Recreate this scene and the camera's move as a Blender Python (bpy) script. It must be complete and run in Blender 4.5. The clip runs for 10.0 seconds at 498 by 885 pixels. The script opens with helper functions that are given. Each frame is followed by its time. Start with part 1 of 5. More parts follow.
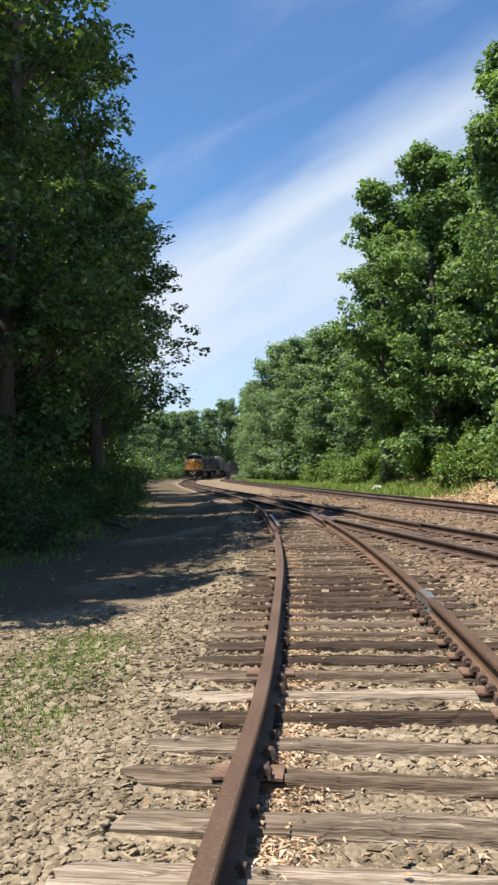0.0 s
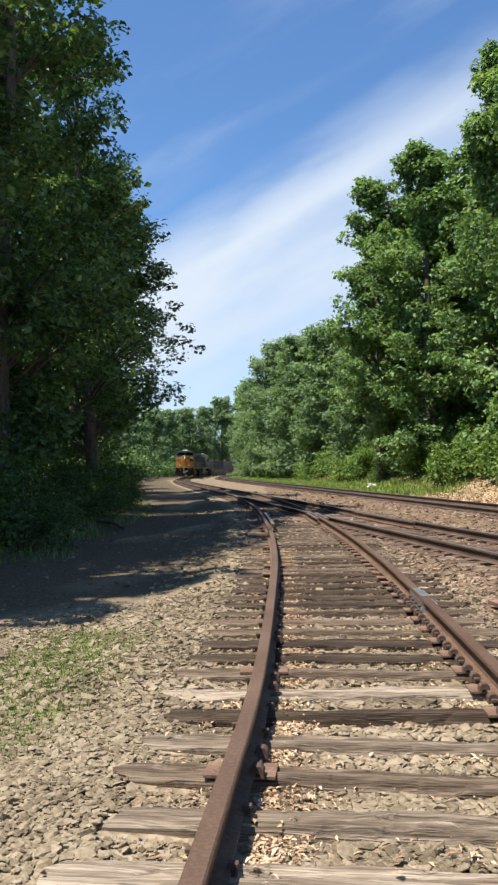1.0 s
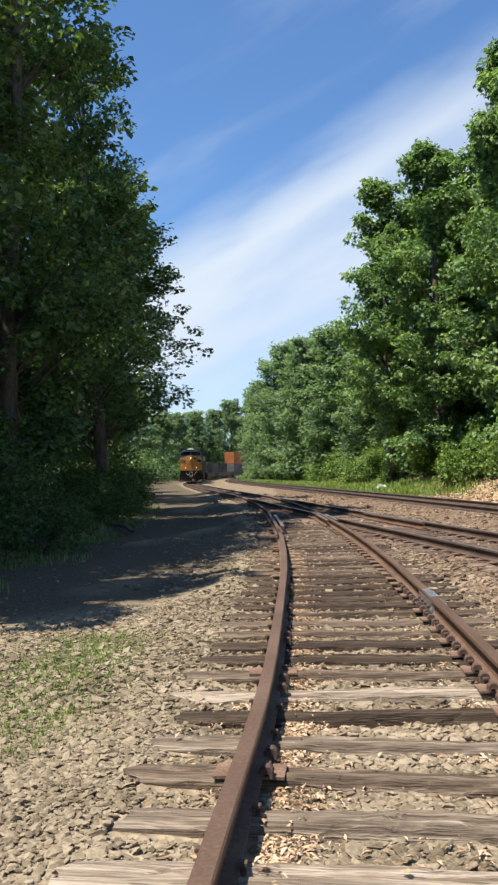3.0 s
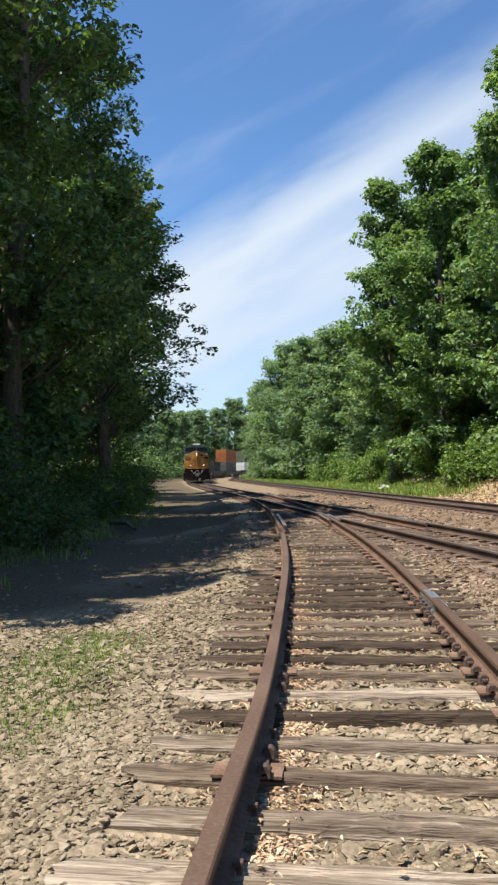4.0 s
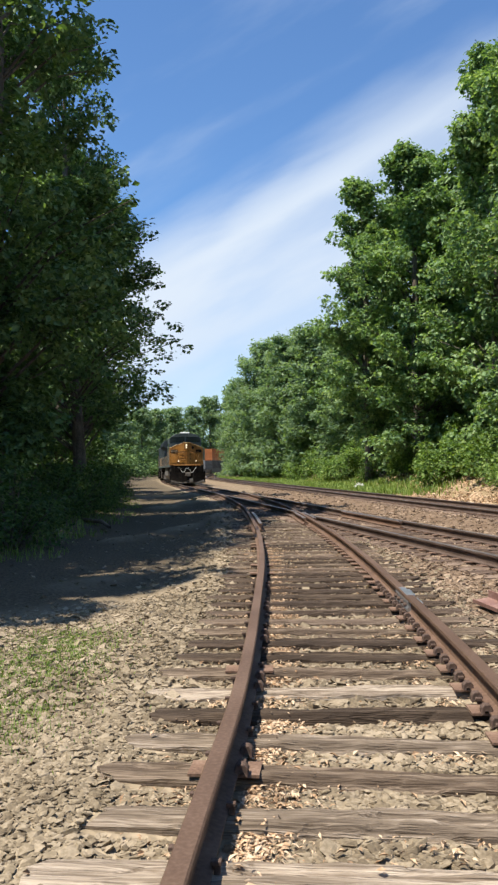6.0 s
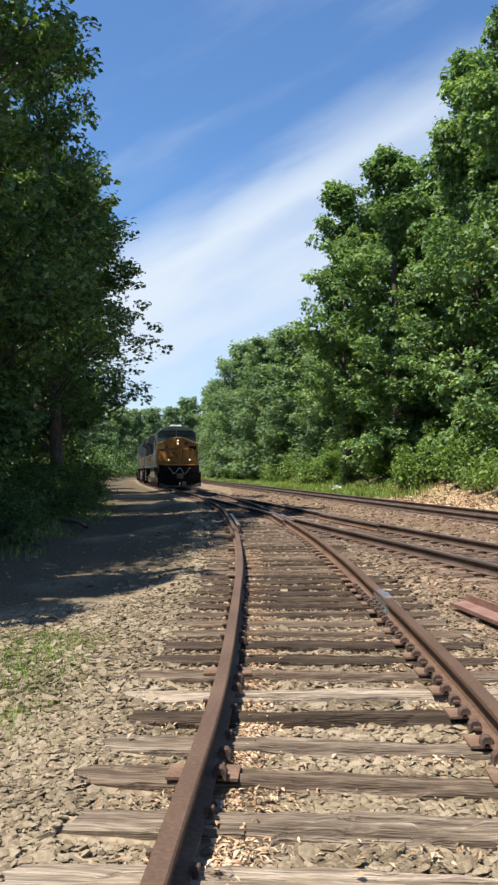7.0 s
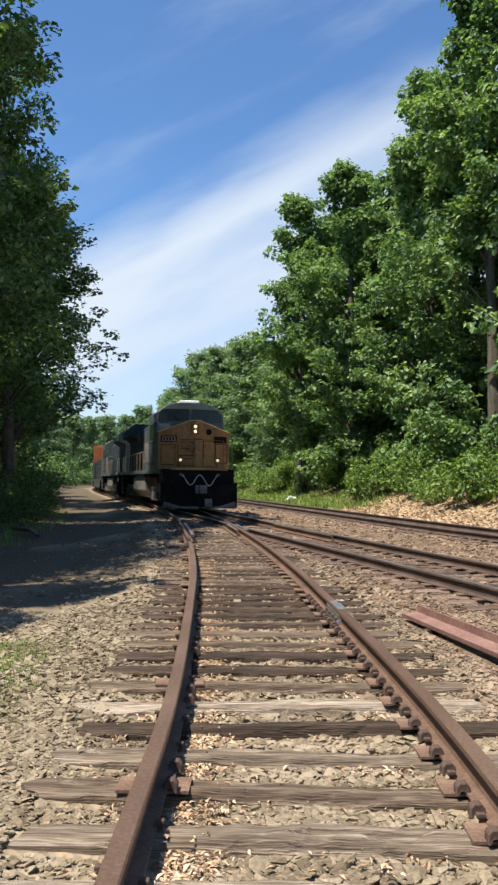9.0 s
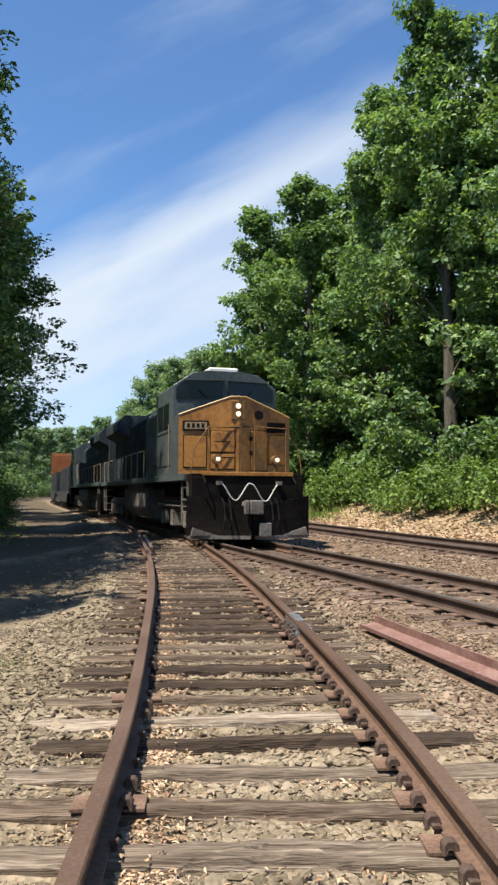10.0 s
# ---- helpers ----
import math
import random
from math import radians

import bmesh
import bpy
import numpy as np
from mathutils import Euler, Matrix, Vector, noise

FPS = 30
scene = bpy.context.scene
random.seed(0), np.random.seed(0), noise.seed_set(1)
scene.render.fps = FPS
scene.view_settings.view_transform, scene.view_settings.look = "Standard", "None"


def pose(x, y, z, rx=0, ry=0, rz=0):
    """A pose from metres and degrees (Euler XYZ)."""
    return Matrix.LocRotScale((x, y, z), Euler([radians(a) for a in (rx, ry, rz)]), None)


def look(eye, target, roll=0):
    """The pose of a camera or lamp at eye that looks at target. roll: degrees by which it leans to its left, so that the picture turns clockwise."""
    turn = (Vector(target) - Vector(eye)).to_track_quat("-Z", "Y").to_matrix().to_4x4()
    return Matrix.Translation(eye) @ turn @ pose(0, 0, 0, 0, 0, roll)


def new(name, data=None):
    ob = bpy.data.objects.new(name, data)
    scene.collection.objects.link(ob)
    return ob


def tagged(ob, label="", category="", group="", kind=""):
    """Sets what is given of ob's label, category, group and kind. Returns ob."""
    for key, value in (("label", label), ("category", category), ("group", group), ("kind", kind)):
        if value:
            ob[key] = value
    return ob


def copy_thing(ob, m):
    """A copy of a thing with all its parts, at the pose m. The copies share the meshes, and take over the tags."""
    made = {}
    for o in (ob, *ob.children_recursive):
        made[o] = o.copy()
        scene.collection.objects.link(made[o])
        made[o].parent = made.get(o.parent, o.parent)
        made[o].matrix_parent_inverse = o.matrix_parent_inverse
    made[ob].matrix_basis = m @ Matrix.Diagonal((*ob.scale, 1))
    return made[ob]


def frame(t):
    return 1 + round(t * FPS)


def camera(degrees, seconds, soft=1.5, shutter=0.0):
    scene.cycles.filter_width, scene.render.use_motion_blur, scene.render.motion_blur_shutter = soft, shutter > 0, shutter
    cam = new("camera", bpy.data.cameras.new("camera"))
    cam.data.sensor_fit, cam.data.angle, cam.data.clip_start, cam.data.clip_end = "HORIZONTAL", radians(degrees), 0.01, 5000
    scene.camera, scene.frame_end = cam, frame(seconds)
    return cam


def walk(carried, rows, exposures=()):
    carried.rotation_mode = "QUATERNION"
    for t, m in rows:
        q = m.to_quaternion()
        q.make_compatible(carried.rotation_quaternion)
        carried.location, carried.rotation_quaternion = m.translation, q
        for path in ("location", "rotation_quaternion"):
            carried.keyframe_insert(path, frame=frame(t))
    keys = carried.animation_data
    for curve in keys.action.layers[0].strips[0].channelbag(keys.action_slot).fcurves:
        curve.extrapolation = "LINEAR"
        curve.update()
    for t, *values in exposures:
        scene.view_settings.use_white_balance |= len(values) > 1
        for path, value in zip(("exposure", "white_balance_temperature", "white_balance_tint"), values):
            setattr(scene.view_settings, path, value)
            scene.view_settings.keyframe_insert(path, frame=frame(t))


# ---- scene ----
cam = camera(33.9, 10.0, soft=2.5)
PATH = [
    (0, (0.001, 0.068, 1.429), (-0.011, 2.066, 1.505), -0.9),
    (0.5, (0.005, 0.073, 1.428), (0.0, 2.072, 1.497), -0.8),
    (1, (0.009, 0.071, 1.431), (0.009, 2.07, 1.502), -0.8),
    (1.5, (0.014, 0.062, 1.433), (0.013, 2.06, 1.509), -0.9),
    (2, (0.016, 0.06, 1.434), (0.009, 2.059, 1.511), -0.9),
    (2.5, (0.02, 0.051, 1.436), (0.011, 2.049, 1.514), -1.1),
    (3, (0.027, 0.041, 1.432), (0.004, 2.039, 1.509), -1.4),
    (4.5, (0.042, 0.041, 1.434), (0.009, 2.04, 1.506), -0.6),
    (5, (0.04, 0.044, 1.434), (0.029, 2.043, 1.503), -1.1),
    (5.5, (0.033, 0.05, 1.431), (0.041, 2.049, 1.5), -1.0),
    (7, (0.006, 0.082, 1.429), (0.088, 2.079, 1.502), -0.1),
    (7.5, (-0.001, 0.085, 1.43), (0.107, 2.081, 1.507), 0.2),
    (8, (-0.004, 0.088, 1.43), (0.128, 2.082, 1.514), 0.2),
    (8.5, (-0.005, 0.085, 1.432), (0.154, 2.077, 1.523), 0.4),
    (9, (0.002, 0.086, 1.432), (0.193, 2.074, 1.529), 0.6),
    (9.5, (0.011, 0.091, 1.433), (0.246, 2.075, 1.539), 0.5),
    (10, (0.022, 0.09, 1.441), (0.31, 2.065, 1.566), 0.3),
]
walk(cam, [(t, look(eye, target, roll)) for t, eye, target, roll in PATH])
# ---- light ----
SUN_DIR = Vector((-0.42, -0.23, 1.0)).normalized()
world = bpy.data.worlds.new("sky_world")
scene.world = world
world.use_nodes = True


def build_sky():
    nt = world.node_tree
    nt.nodes.clear()
    out = nt.nodes.new("ShaderNodeOutputWorld")
    bg = nt.nodes.new("ShaderNodeBackground")
    bg.inputs["Strength"].default_value = 0.10
    sky = nt.nodes.new("ShaderNodeTexSky")
    sky.sky_type = "NISHITA"
    sky.sun_disc = False
    sky.sun_elevation = math.asin(SUN_DIR.z)
    sky.sun_rotation = math.atan2(SUN_DIR.x, SUN_DIR.y)
    sky.air_density, sky.dust_density, sky.ozone_density = 1.0, 0.5, 3.0
    co = nt.nodes.new("ShaderNodeTexCoord")

    def vmath(op, a, b):
        n = nt.nodes.new("ShaderNodeVectorMath")
        n.operation = op
        nt.links.new(a, n.inputs[0])
        n.inputs[1].default_value = b
        return n

    def rng(src, a, b, c, d, smooth=True):
        n = nt.nodes.new("ShaderNodeMapRange")
        n.interpolation_type = "SMOOTHSTEP" if smooth else "LINEAR"
        nt.links.new(src, n.inputs["Value"])
        for k, v in zip(("From Min", "From Max", "To Min", "To Max"), (a, b, c, d)):
            n.inputs[k].default_value = v
        return n.outputs["Result"]

    def mul(a, b):
        n = nt.nodes.new("ShaderNodeMath")
        n.operation = "MULTIPLY"
        nt.links.new(a, n.inputs[0])
        nt.links.new(b, n.inputs[1])
        return n.outputs[0]

    def add(a, b):
        n = nt.nodes.new("ShaderNodeMath")
        n.operation = "ADD"
        n.use_clamp = True
        nt.links.new(a, n.inputs[0])
        nt.links.new(b, n.inputs[1])
        return n.outputs[0]

    # cirrus bank: the upper edge lies in a plane through the eye
    edge_a = Vector((-0.103, 1.0, 0.306)).normalized()
    edge_b = Vector((0.297, 1.0, 0.525)).normalized()
    normal = edge_a.cross(edge_b).normalized()
    if normal.z < 0:
        normal = -normal
    along = (edge_b - edge_a).normalized()
    side = vmath("DOT_PRODUCT", co.outputs["Generated"], normal).outputs["Value"]
    # streaky noise stretched along the bank
    mapping = nt.nodes.new("ShaderNodeMapping")
    mapping.vector_type = "TEXTURE"
    rot = along.to_track_quat("X", "Z").to_euler()
    mapping.inputs["Rotation"].default_value = rot
    mapping.inputs["Scale"].default_value = (1.0, 0.22, 0.22)
    nt.links.new(co.outputs["Generated"], mapping.inputs["Vector"])
    noi = nt.nodes.new("ShaderNodeTexNoise")
    noi.inputs["Scale"].default_value = 3.0
    noi.inputs["Detail"].default_value = 6.0
    noi.inputs["Roughness"].default_value = 0.5
    nt.links.new(mapping.outputs["Vector"], noi.inputs["Vector"])
    wob = rng(noi.outputs["Fac"], 0.2, 0.8, -0.035, 0.035, False)
    shifted = add_free(nt, side, wob)
    bank = rng(shifted, -0.055, 0.02, 1.0, 0.0)
    fade = rng(shifted, -0.34, -0.05, 0.30, 1.0)
    thick = rng(noi.outputs["Fac"], 0.28, 0.64, 0.58, 1.0)
    upper = mul(rng(shifted, 0.0, 0.10, 0.0, 1.0), rng(noi.outputs["Fac"], 0.50, 0.80, 0.0, 0.26))
    clear = rng(side, -0.62, -0.36, 0.15, 1.0)
    cover = add(mul(mul(mul(bank, fade), clear), thick), upper)
    mix = nt.nodes.new("ShaderNodeMix")
    mix.data_type = "RGBA"
    nt.links.new(cover, mix.inputs["Factor"])
    tint = vmath("MULTIPLY", sky.outputs["Color"], SKY_TINT).outputs["Vector"]
    nt.links.new(tint, mix.inputs["A"])
    mix.inputs["B"].default_value = CLOUD
    nt.links.new(mix.outputs["Result"], bg.inputs["Color"])
    nt.links.new(bg.outputs["Background"], out.inputs["Surface"])


def add_free(nt, a, b):
    n = nt.nodes.new("ShaderNodeMath")
    n.operation = "ADD"
    nt.links.new(a, n.inputs[0])
    nt.links.new(b, n.inputs[1])
    return n.outputs[0]


SKY_TINT = (0.76, 1.0, 1.21)
CLOUD = (5.0, 5.65, 6.5, 1)
build_sky()
sun_data = bpy.data.lights.new("sun", "SUN")
sun_data.energy, sun_data.angle, sun_data.color = 6.0, radians(0.5), (1.0, 0.925, 0.80)
sun = new("sun", sun_data)
sun.matrix_world = look(SUN_DIR * 60, (0, 0, 0))
scene.view_settings.exposure = 0.60

# ---- materials ----


def material(name, dark, mid, light, rough=0.8, coarse=2.0, fine=30.0, bump=0.3, metal=0.0, stretch=(1, 1, 1), by_object=0.0, by_island=0.0,
             bump_depth=0.01, spec=0.3):
    m = bpy.data.materials.new(name)
    m.use_nodes = True
    nt = m.node_tree
    p = nt.nodes["Principled BSDF"]
    co = nt.nodes.new("ShaderNodeTexCoord")
    mp = nt.nodes.new("ShaderNodeMapping")
    mp.inputs["Scale"].default_value = stretch
    nt.links.new(co.outputs["Object"], mp.inputs["Vector"])
    n1, n2 = nt.nodes.new("ShaderNodeTexNoise"), nt.nodes.new("ShaderNodeTexNoise")
    for n, s, d in ((n1, coarse, 4), (n2, fine, 6)):
        n.inputs["Scale"].default_value, n.inputs["Detail"].default_value = s, d
        nt.links.new(mp.outputs["Vector"], n.inputs["Vector"])
    r = nt.nodes.new("ShaderNodeMath")
    r.operation = "MULTIPLY_ADD"
    nt.links.new(n1.outputs["Fac"], r.inputs[0])
    r.inputs[1].default_value = 0.9
    r2 = nt.nodes.new("ShaderNodeMath")
    r2.operation = "MULTIPLY_ADD"
    nt.links.new(n2.outputs["Fac"], r2.inputs[0])
    r2.inputs[1].default_value, r2.inputs[2].default_value = 0.9, -0.4
    nt.links.new(r2.outputs[0], r.inputs[2])
    fac = r.outputs[0]
    if by_object or by_island:
        src = nt.nodes.new("ShaderNodeObjectInfo" if by_object else "ShaderNodeNewGeometry")
        a = nt.nodes.new("ShaderNodeMath")
        a.operation = "MULTIPLY_ADD"
        nt.links.new(src.outputs["Random" if by_object else "Random Per Island"], a.inputs[0])
        amount = by_object or by_island
        a.inputs[1].default_value, a.inputs[2].default_value = amount, -amount / 2
        b = nt.nodes.new("ShaderNodeMath")
        b.operation = "ADD"
        nt.links.new(a.outputs[0], b.inputs[0])
        nt.links.new(fac, b.inputs[1])
        fac = b.outputs[0]
    ramp = nt.nodes.new("ShaderNodeValToRGB")
    e = ramp.color_ramp.elements
    e[0].position, e[0].color = 0.22, (*dark, 1)
    e[1].position, e[1].color = 0.80, (*light, 1)
    k = e.new(0.5)
    k.color = (*mid, 1)
    nt.links.new(fac, ramp.inputs["Fac"])
    nt.links.new(ramp.outputs["Color"], p.inputs["Base Color"])
    p.inputs["Roughness"].default_value, p.inputs["Metallic"].default_value = rough, metal
    p.inputs["Specular IOR Level"].default_value = spec
    if bump:
        bp = nt.nodes.new("ShaderNodeBump")
        bp.inputs["Strength"].default_value, bp.inputs["Distance"].default_value = bump, bump_depth
        nt.links.new(n2.outputs["Fac"], bp.inputs["Height"])
        nt.links.new(bp.outputs["Normal"], p.inputs["Normal"])
    return m


def leaf_material(name, dark, mid, light, through_share=0.3):
    m = material(name, dark, mid, light, rough=0.55, coarse=0.35, fine=2.2, bump=0, by_island=0.55, spec=0.25)
    nt = m.node_tree
    p = nt.nodes["Principled BSDF"]
    ramp = next(n for n in nt.nodes if n.type == "VALTORGB")
    tr = nt.nodes.new("ShaderNodeBsdfTranslucent")
    hue = nt.nodes.new("ShaderNodeMix")
    hue.data_type, hue.blend_type = "RGBA", "MULTIPLY"
    hue.inputs["Factor"].default_value = 1.0
    hue.inputs["B"].default_value = (1.4, 1.45, 0.55, 1)
    nt.links.new(ramp.outputs["Color"], hue.inputs["A"])
    nt.links.new(hue.outputs["Result"], tr.inputs["Color"])
    mx = nt.nodes.new("ShaderNodeMixShader")
    mx.inputs["Fac"].default_value = through_share
    nt.links.new(p.outputs["BSDF"], mx.inputs[1])
    nt.links.new(tr.outputs["BSDF"], mx.inputs[2])
    nt.links.new(mx.outputs["Shader"], nt.nodes["Material Output"].inputs["Surface"])
    return m


def ground_material():
    """Grey gravel, red-brown ballast, dark soil that also paints the oaks' shade, dry leaf litter and grass, by the
    mesh's colour weights.
    """
    m = bpy.data.materials.new("ground")
    m.use_nodes = True
    nt = m.node_tree
    p = nt.nodes["Principled BSDF"]
    co = nt.nodes.new("ShaderNodeTexCoord")
    fine, mid, vor = nt.nodes.new("ShaderNodeTexNoise"), nt.nodes.new("ShaderNodeTexNoise"), nt.nodes.new("ShaderNodeTexVoronoi")
    fine.inputs["Scale"].default_value, fine.inputs["Detail"].default_value = 26, 6
    mid.inputs["Scale"].default_value, mid.inputs["Detail"].default_value = 0.8, 5
    vor.inputs["Scale"].default_value = 19
    for n in (fine, mid, vor):
        nt.links.new(co.outputs["Object"], n.inputs["Vector"])
    stone = nt.nodes.new("ShaderNodeSeparateColor")
    nt.links.new(vor.outputs["Color"], stone.inputs["Color"])
    fac = nt.nodes.new("ShaderNodeMath")
    fac.operation = "MULTIPLY_ADD"
    nt.links.new(stone.outputs[0], fac.inputs[0])
    fac.inputs[1].default_value = 0.55
    nt.links.new(mid.outputs["Fac"], fac.inputs[2])

    def ramp(src, *stops):
        r = nt.nodes.new("ShaderNodeValToRGB")
        e = r.color_ramp.elements
        e[0].position, e[0].color = stops[0][0], (*stops[0][1], 1)
        e[1].position, e[1].color = stops[-1][0], (*stops[-1][1], 1)
        for pos, c in stops[1:-1]:
            e.new(pos).color = (*c, 1)
        nt.links.new(src, r.inputs["Fac"])
        return r.outputs["Color"]

    grey = ramp(fac.outputs[0], (0.3, (0.120, 0.092, 0.058)), (0.6, (0.220, 0.173, 0.115)), (1.0, (0.325, 0.262, 0.183)))
    brown = ramp(fac.outputs[0], (0.3, (0.058, 0.038, 0.025)), (0.6, (0.118, 0.080, 0.053)), (1.0, (0.205, 0.145, 0.100)))
    # soil of the woods, and the darkening for tree shade on the gravel
    soil_shade = ramp(fine.outputs["Fac"], (0.3, (0.054, 0.042, 0.028)), (0.7, (0.160, 0.128, 0.088)))
    litter = ramp(fine.outputs["Fac"], (0.3, (0.176, 0.123, 0.066)), (0.5, (0.299, 0.220, 0.132)), (0.72, (0.422, 0.334, 0.211)))
    grass = ramp(fine.outputs["Fac"], (0.3, (0.05, 0.085, 0.02)), (0.7, (0.14, 0.20, 0.05)))
    a = nt.nodes.new("ShaderNodeAttribute")
    a.attribute_name = "soil_shade"
    b = nt.nodes.new("ShaderNodeAttribute")
    b.attribute_name = "cover"
    sa, sb = nt.nodes.new("ShaderNodeSeparateColor"), nt.nodes.new("ShaderNodeSeparateColor")
    nt.links.new(a.outputs["Color"], sa.inputs["Color"])
    nt.links.new(b.outputs["Color"], sb.inputs["Color"])

    def blend(base, other, weight):
        w = nt.nodes.new("ShaderNodeMath")
        w.operation = "MULTIPLY_ADD"
        nt.links.new(fine.outputs["Fac"], w.inputs[0])
        w.inputs[1].default_value = 0.9
        off = nt.nodes.new("ShaderNodeMath")
        off.operation = "MULTIPLY_ADD"
        nt.links.new(weight, off.inputs[0])
        off.inputs[1].default_value, off.inputs[2].default_value = 1.9, -0.95
        nt.links.new(off.outputs[0], w.inputs[2])
        w.use_clamp = True
        mx = nt.nodes.new("ShaderNodeMix")
        mx.data_type = "RGBA"
        nt.links.new(w.outputs[0], mx.inputs["Factor"])
        nt.links.new(base, mx.inputs["A"])
        nt.links.new(other, mx.inputs["B"])
        return mx.outputs["Result"]

    c = blend(grey, brown, sa.outputs[0])
    c = blend(c, soil_shade, sa.outputs[1])
    c = blend(c, litter, sa.outputs[2])
    c = blend(c, grass, sb.outputs[0])
    nt.links.new(c, p.inputs["Base Color"])
    p.inputs["Roughness"].default_value = 0.95
    p.inputs["Specular IOR Level"].default_value = 0.1
    bp = nt.nodes.new("ShaderNodeBump")
    bp.inputs["Strength"].default_value, bp.inputs["Distance"].default_value = 0.8, 0.03
    nt.links.new(vor.outputs["Distance"], bp.inputs["Height"])
    nt.links.new(bp.outputs["Normal"], p.inputs["Normal"])
    return m


M_GROUND = ground_material()
M_STONE = material("grey_stone", (0.118, 0.090, 0.058), (0.205, 0.162, 0.107), (0.305, 0.246, 0.172), rough=0.9, coarse=1.2, fine=60, bump=0.3, by_island=0.5)
M_STONE_RED = material("brown_stone", (0.134, 0.091, 0.060), (0.212, 0.150, 0.101), (0.310, 0.228, 0.160), rough=0.9, coarse=1.2, fine=60, bump=0.25, by_island=0.55)
M_TIE = material("weathered_tie_wood", (0.038, 0.025, 0.016), (0.098, 0.069, 0.047), (0.255, 0.193, 0.138), rough=0.9, coarse=3.0, fine=14, bump=1.0,
                 stretch=(0.28, 9.0, 9.0), by_object=0.45, bump_depth=0.02)
M_TIE_OLD = material("dark_brown_tie_wood", (0.036, 0.024, 0.016), (0.088, 0.061, 0.043), (0.190, 0.140, 0.102), rough=0.9, coarse=3.0, fine=14, bump=1.0,
                     stretch=(0.28, 9.0, 9.0), by_object=0.45, bump_depth=0.02)
M_TIE_PALE = material("bleached_tie_wood", (0.070, 0.050, 0.034), (0.195, 0.150, 0.109), (0.450, 0.370, 0.288), rough=0.9, coarse=3.0, fine=14, bump=1.0,
                      stretch=(0.28, 9.0, 9.0), by_object=0.3, bump_depth=0.02)
M_TIE_DARK = material("creosoted_tie_wood", (0.055, 0.037, 0.027), (0.127, 0.085, 0.062), (0.242, 0.175, 0.130), rough=0.9, coarse=3.0, fine=14, bump=0.8,
                      stretch=(0.28, 8.0, 8.0), by_object=0.4, bump_depth=0.02)
M_RAIL = material("rusty_rail_steel", (0.070, 0.040, 0.027), (0.115, 0.069, 0.047), (0.17, 0.108, 0.077), rough=0.7, coarse=1.5, fine=40, bump=0.15)
M_RAILTOP = material("worn_rail_head", (0.15, 0.125, 0.11), (0.21, 0.175, 0.155), (0.28, 0.24, 0.22), rough=0.45, coarse=1.0, fine=60, bump=0.05, metal=0.7)
M_RAILDULL = material("dull_rail_head", (0.066, 0.039, 0.026), (0.098, 0.060, 0.041), (0.142, 0.092, 0.066), rough=0.66, coarse=1.0, fine=50, bump=0.05)
# brown steel, darkened to hold the shadow on the main rails' sides
M_RAILMAIN_SHADE = material("shade_darkened_main_rail_steel", (0.045, 0.03, 0.024), (0.085, 0.058, 0.046), (0.14, 0.10, 0.082), rough=0.7, coarse=1.5, fine=40, bump=0.15, metal=0.1)
M_RUST = material("orange_rust", (0.085, 0.050, 0.034), (0.16, 0.098, 0.068), (0.25, 0.165, 0.12), rough=0.85, coarse=6, fine=60, bump=0.3)
M_DARKRUST = material("dark_rust", (0.04, 0.026, 0.02), (0.085, 0.055, 0.042), (0.15, 0.10, 0.08), rough=0.8, coarse=6, fine=60, bump=0.3)
M_REDRAIL = material("red_primed_steel", (0.128, 0.066, 0.053), (0.204, 0.116, 0.095), (0.281, 0.183, 0.157), rough=0.6, coarse=2, fine=30, bump=0.15)
M_BARK = material("grey_bark", (0.045, 0.037, 0.029), (0.10, 0.085, 0.066), (0.18, 0.155, 0.125), rough=0.95, coarse=2, fine=14, bump=0.8, stretch=(3, 3, 0.6))
M_LEAF_OAK = leaf_material("oak_leaves", (0.050, 0.094, 0.038), (0.096, 0.172, 0.064), (0.205, 0.300, 0.118), 0.28)
M_LEAF_MAPLE = leaf_material("maple_leaves", (0.070, 0.126, 0.056), (0.132, 0.224, 0.092), (0.285, 0.385, 0.170), 0.36)
M_LEAF_SHRUB = leaf_material("shrub_leaves", (0.052, 0.096, 0.022), (0.106, 0.184, 0.042), (0.215, 0.296, 0.085), 0.34)
# shrub leaves with the shade under the oaks put into a darker colour
M_LEAF_SHADED = leaf_material("shaded_understory_leaves", (0.034, 0.066, 0.022), (0.068, 0.124, 0.040), (0.135, 0.20, 0.066), 0.36)
# distance haze is mixed into this base colour: paler and bluer than near leaves
M_LEAF_HAZE = leaf_material("far_leaves_with_haze", (0.100, 0.160, 0.094), (0.154, 0.232, 0.134), (0.228, 0.312, 0.186), 0.45)
M_GRASS = leaf_material("grass_blades", (0.08, 0.13, 0.025), (0.155, 0.235, 0.05), (0.26, 0.33, 0.10))
M_DRY = material("dry_leaves", (0.22, 0.135, 0.075), (0.42, 0.285, 0.175), (0.62, 0.47, 0.33), rough=0.9, coarse=3.0, fine=40, bump=0.1, by_island=0.5)

# ---- plan: the centre lines of the tracks ----
SIDING = [(-0.35, -6), (0.22, -1), (0.593, 2.84), (0.803, 5.2), (1.00, 9), (1.12, 12), (1.19, 16), (1.17, 20), (1.08, 25), (0.96, 29), (0.66, 34), (0.22, 39.5), (-0.15, 44)]
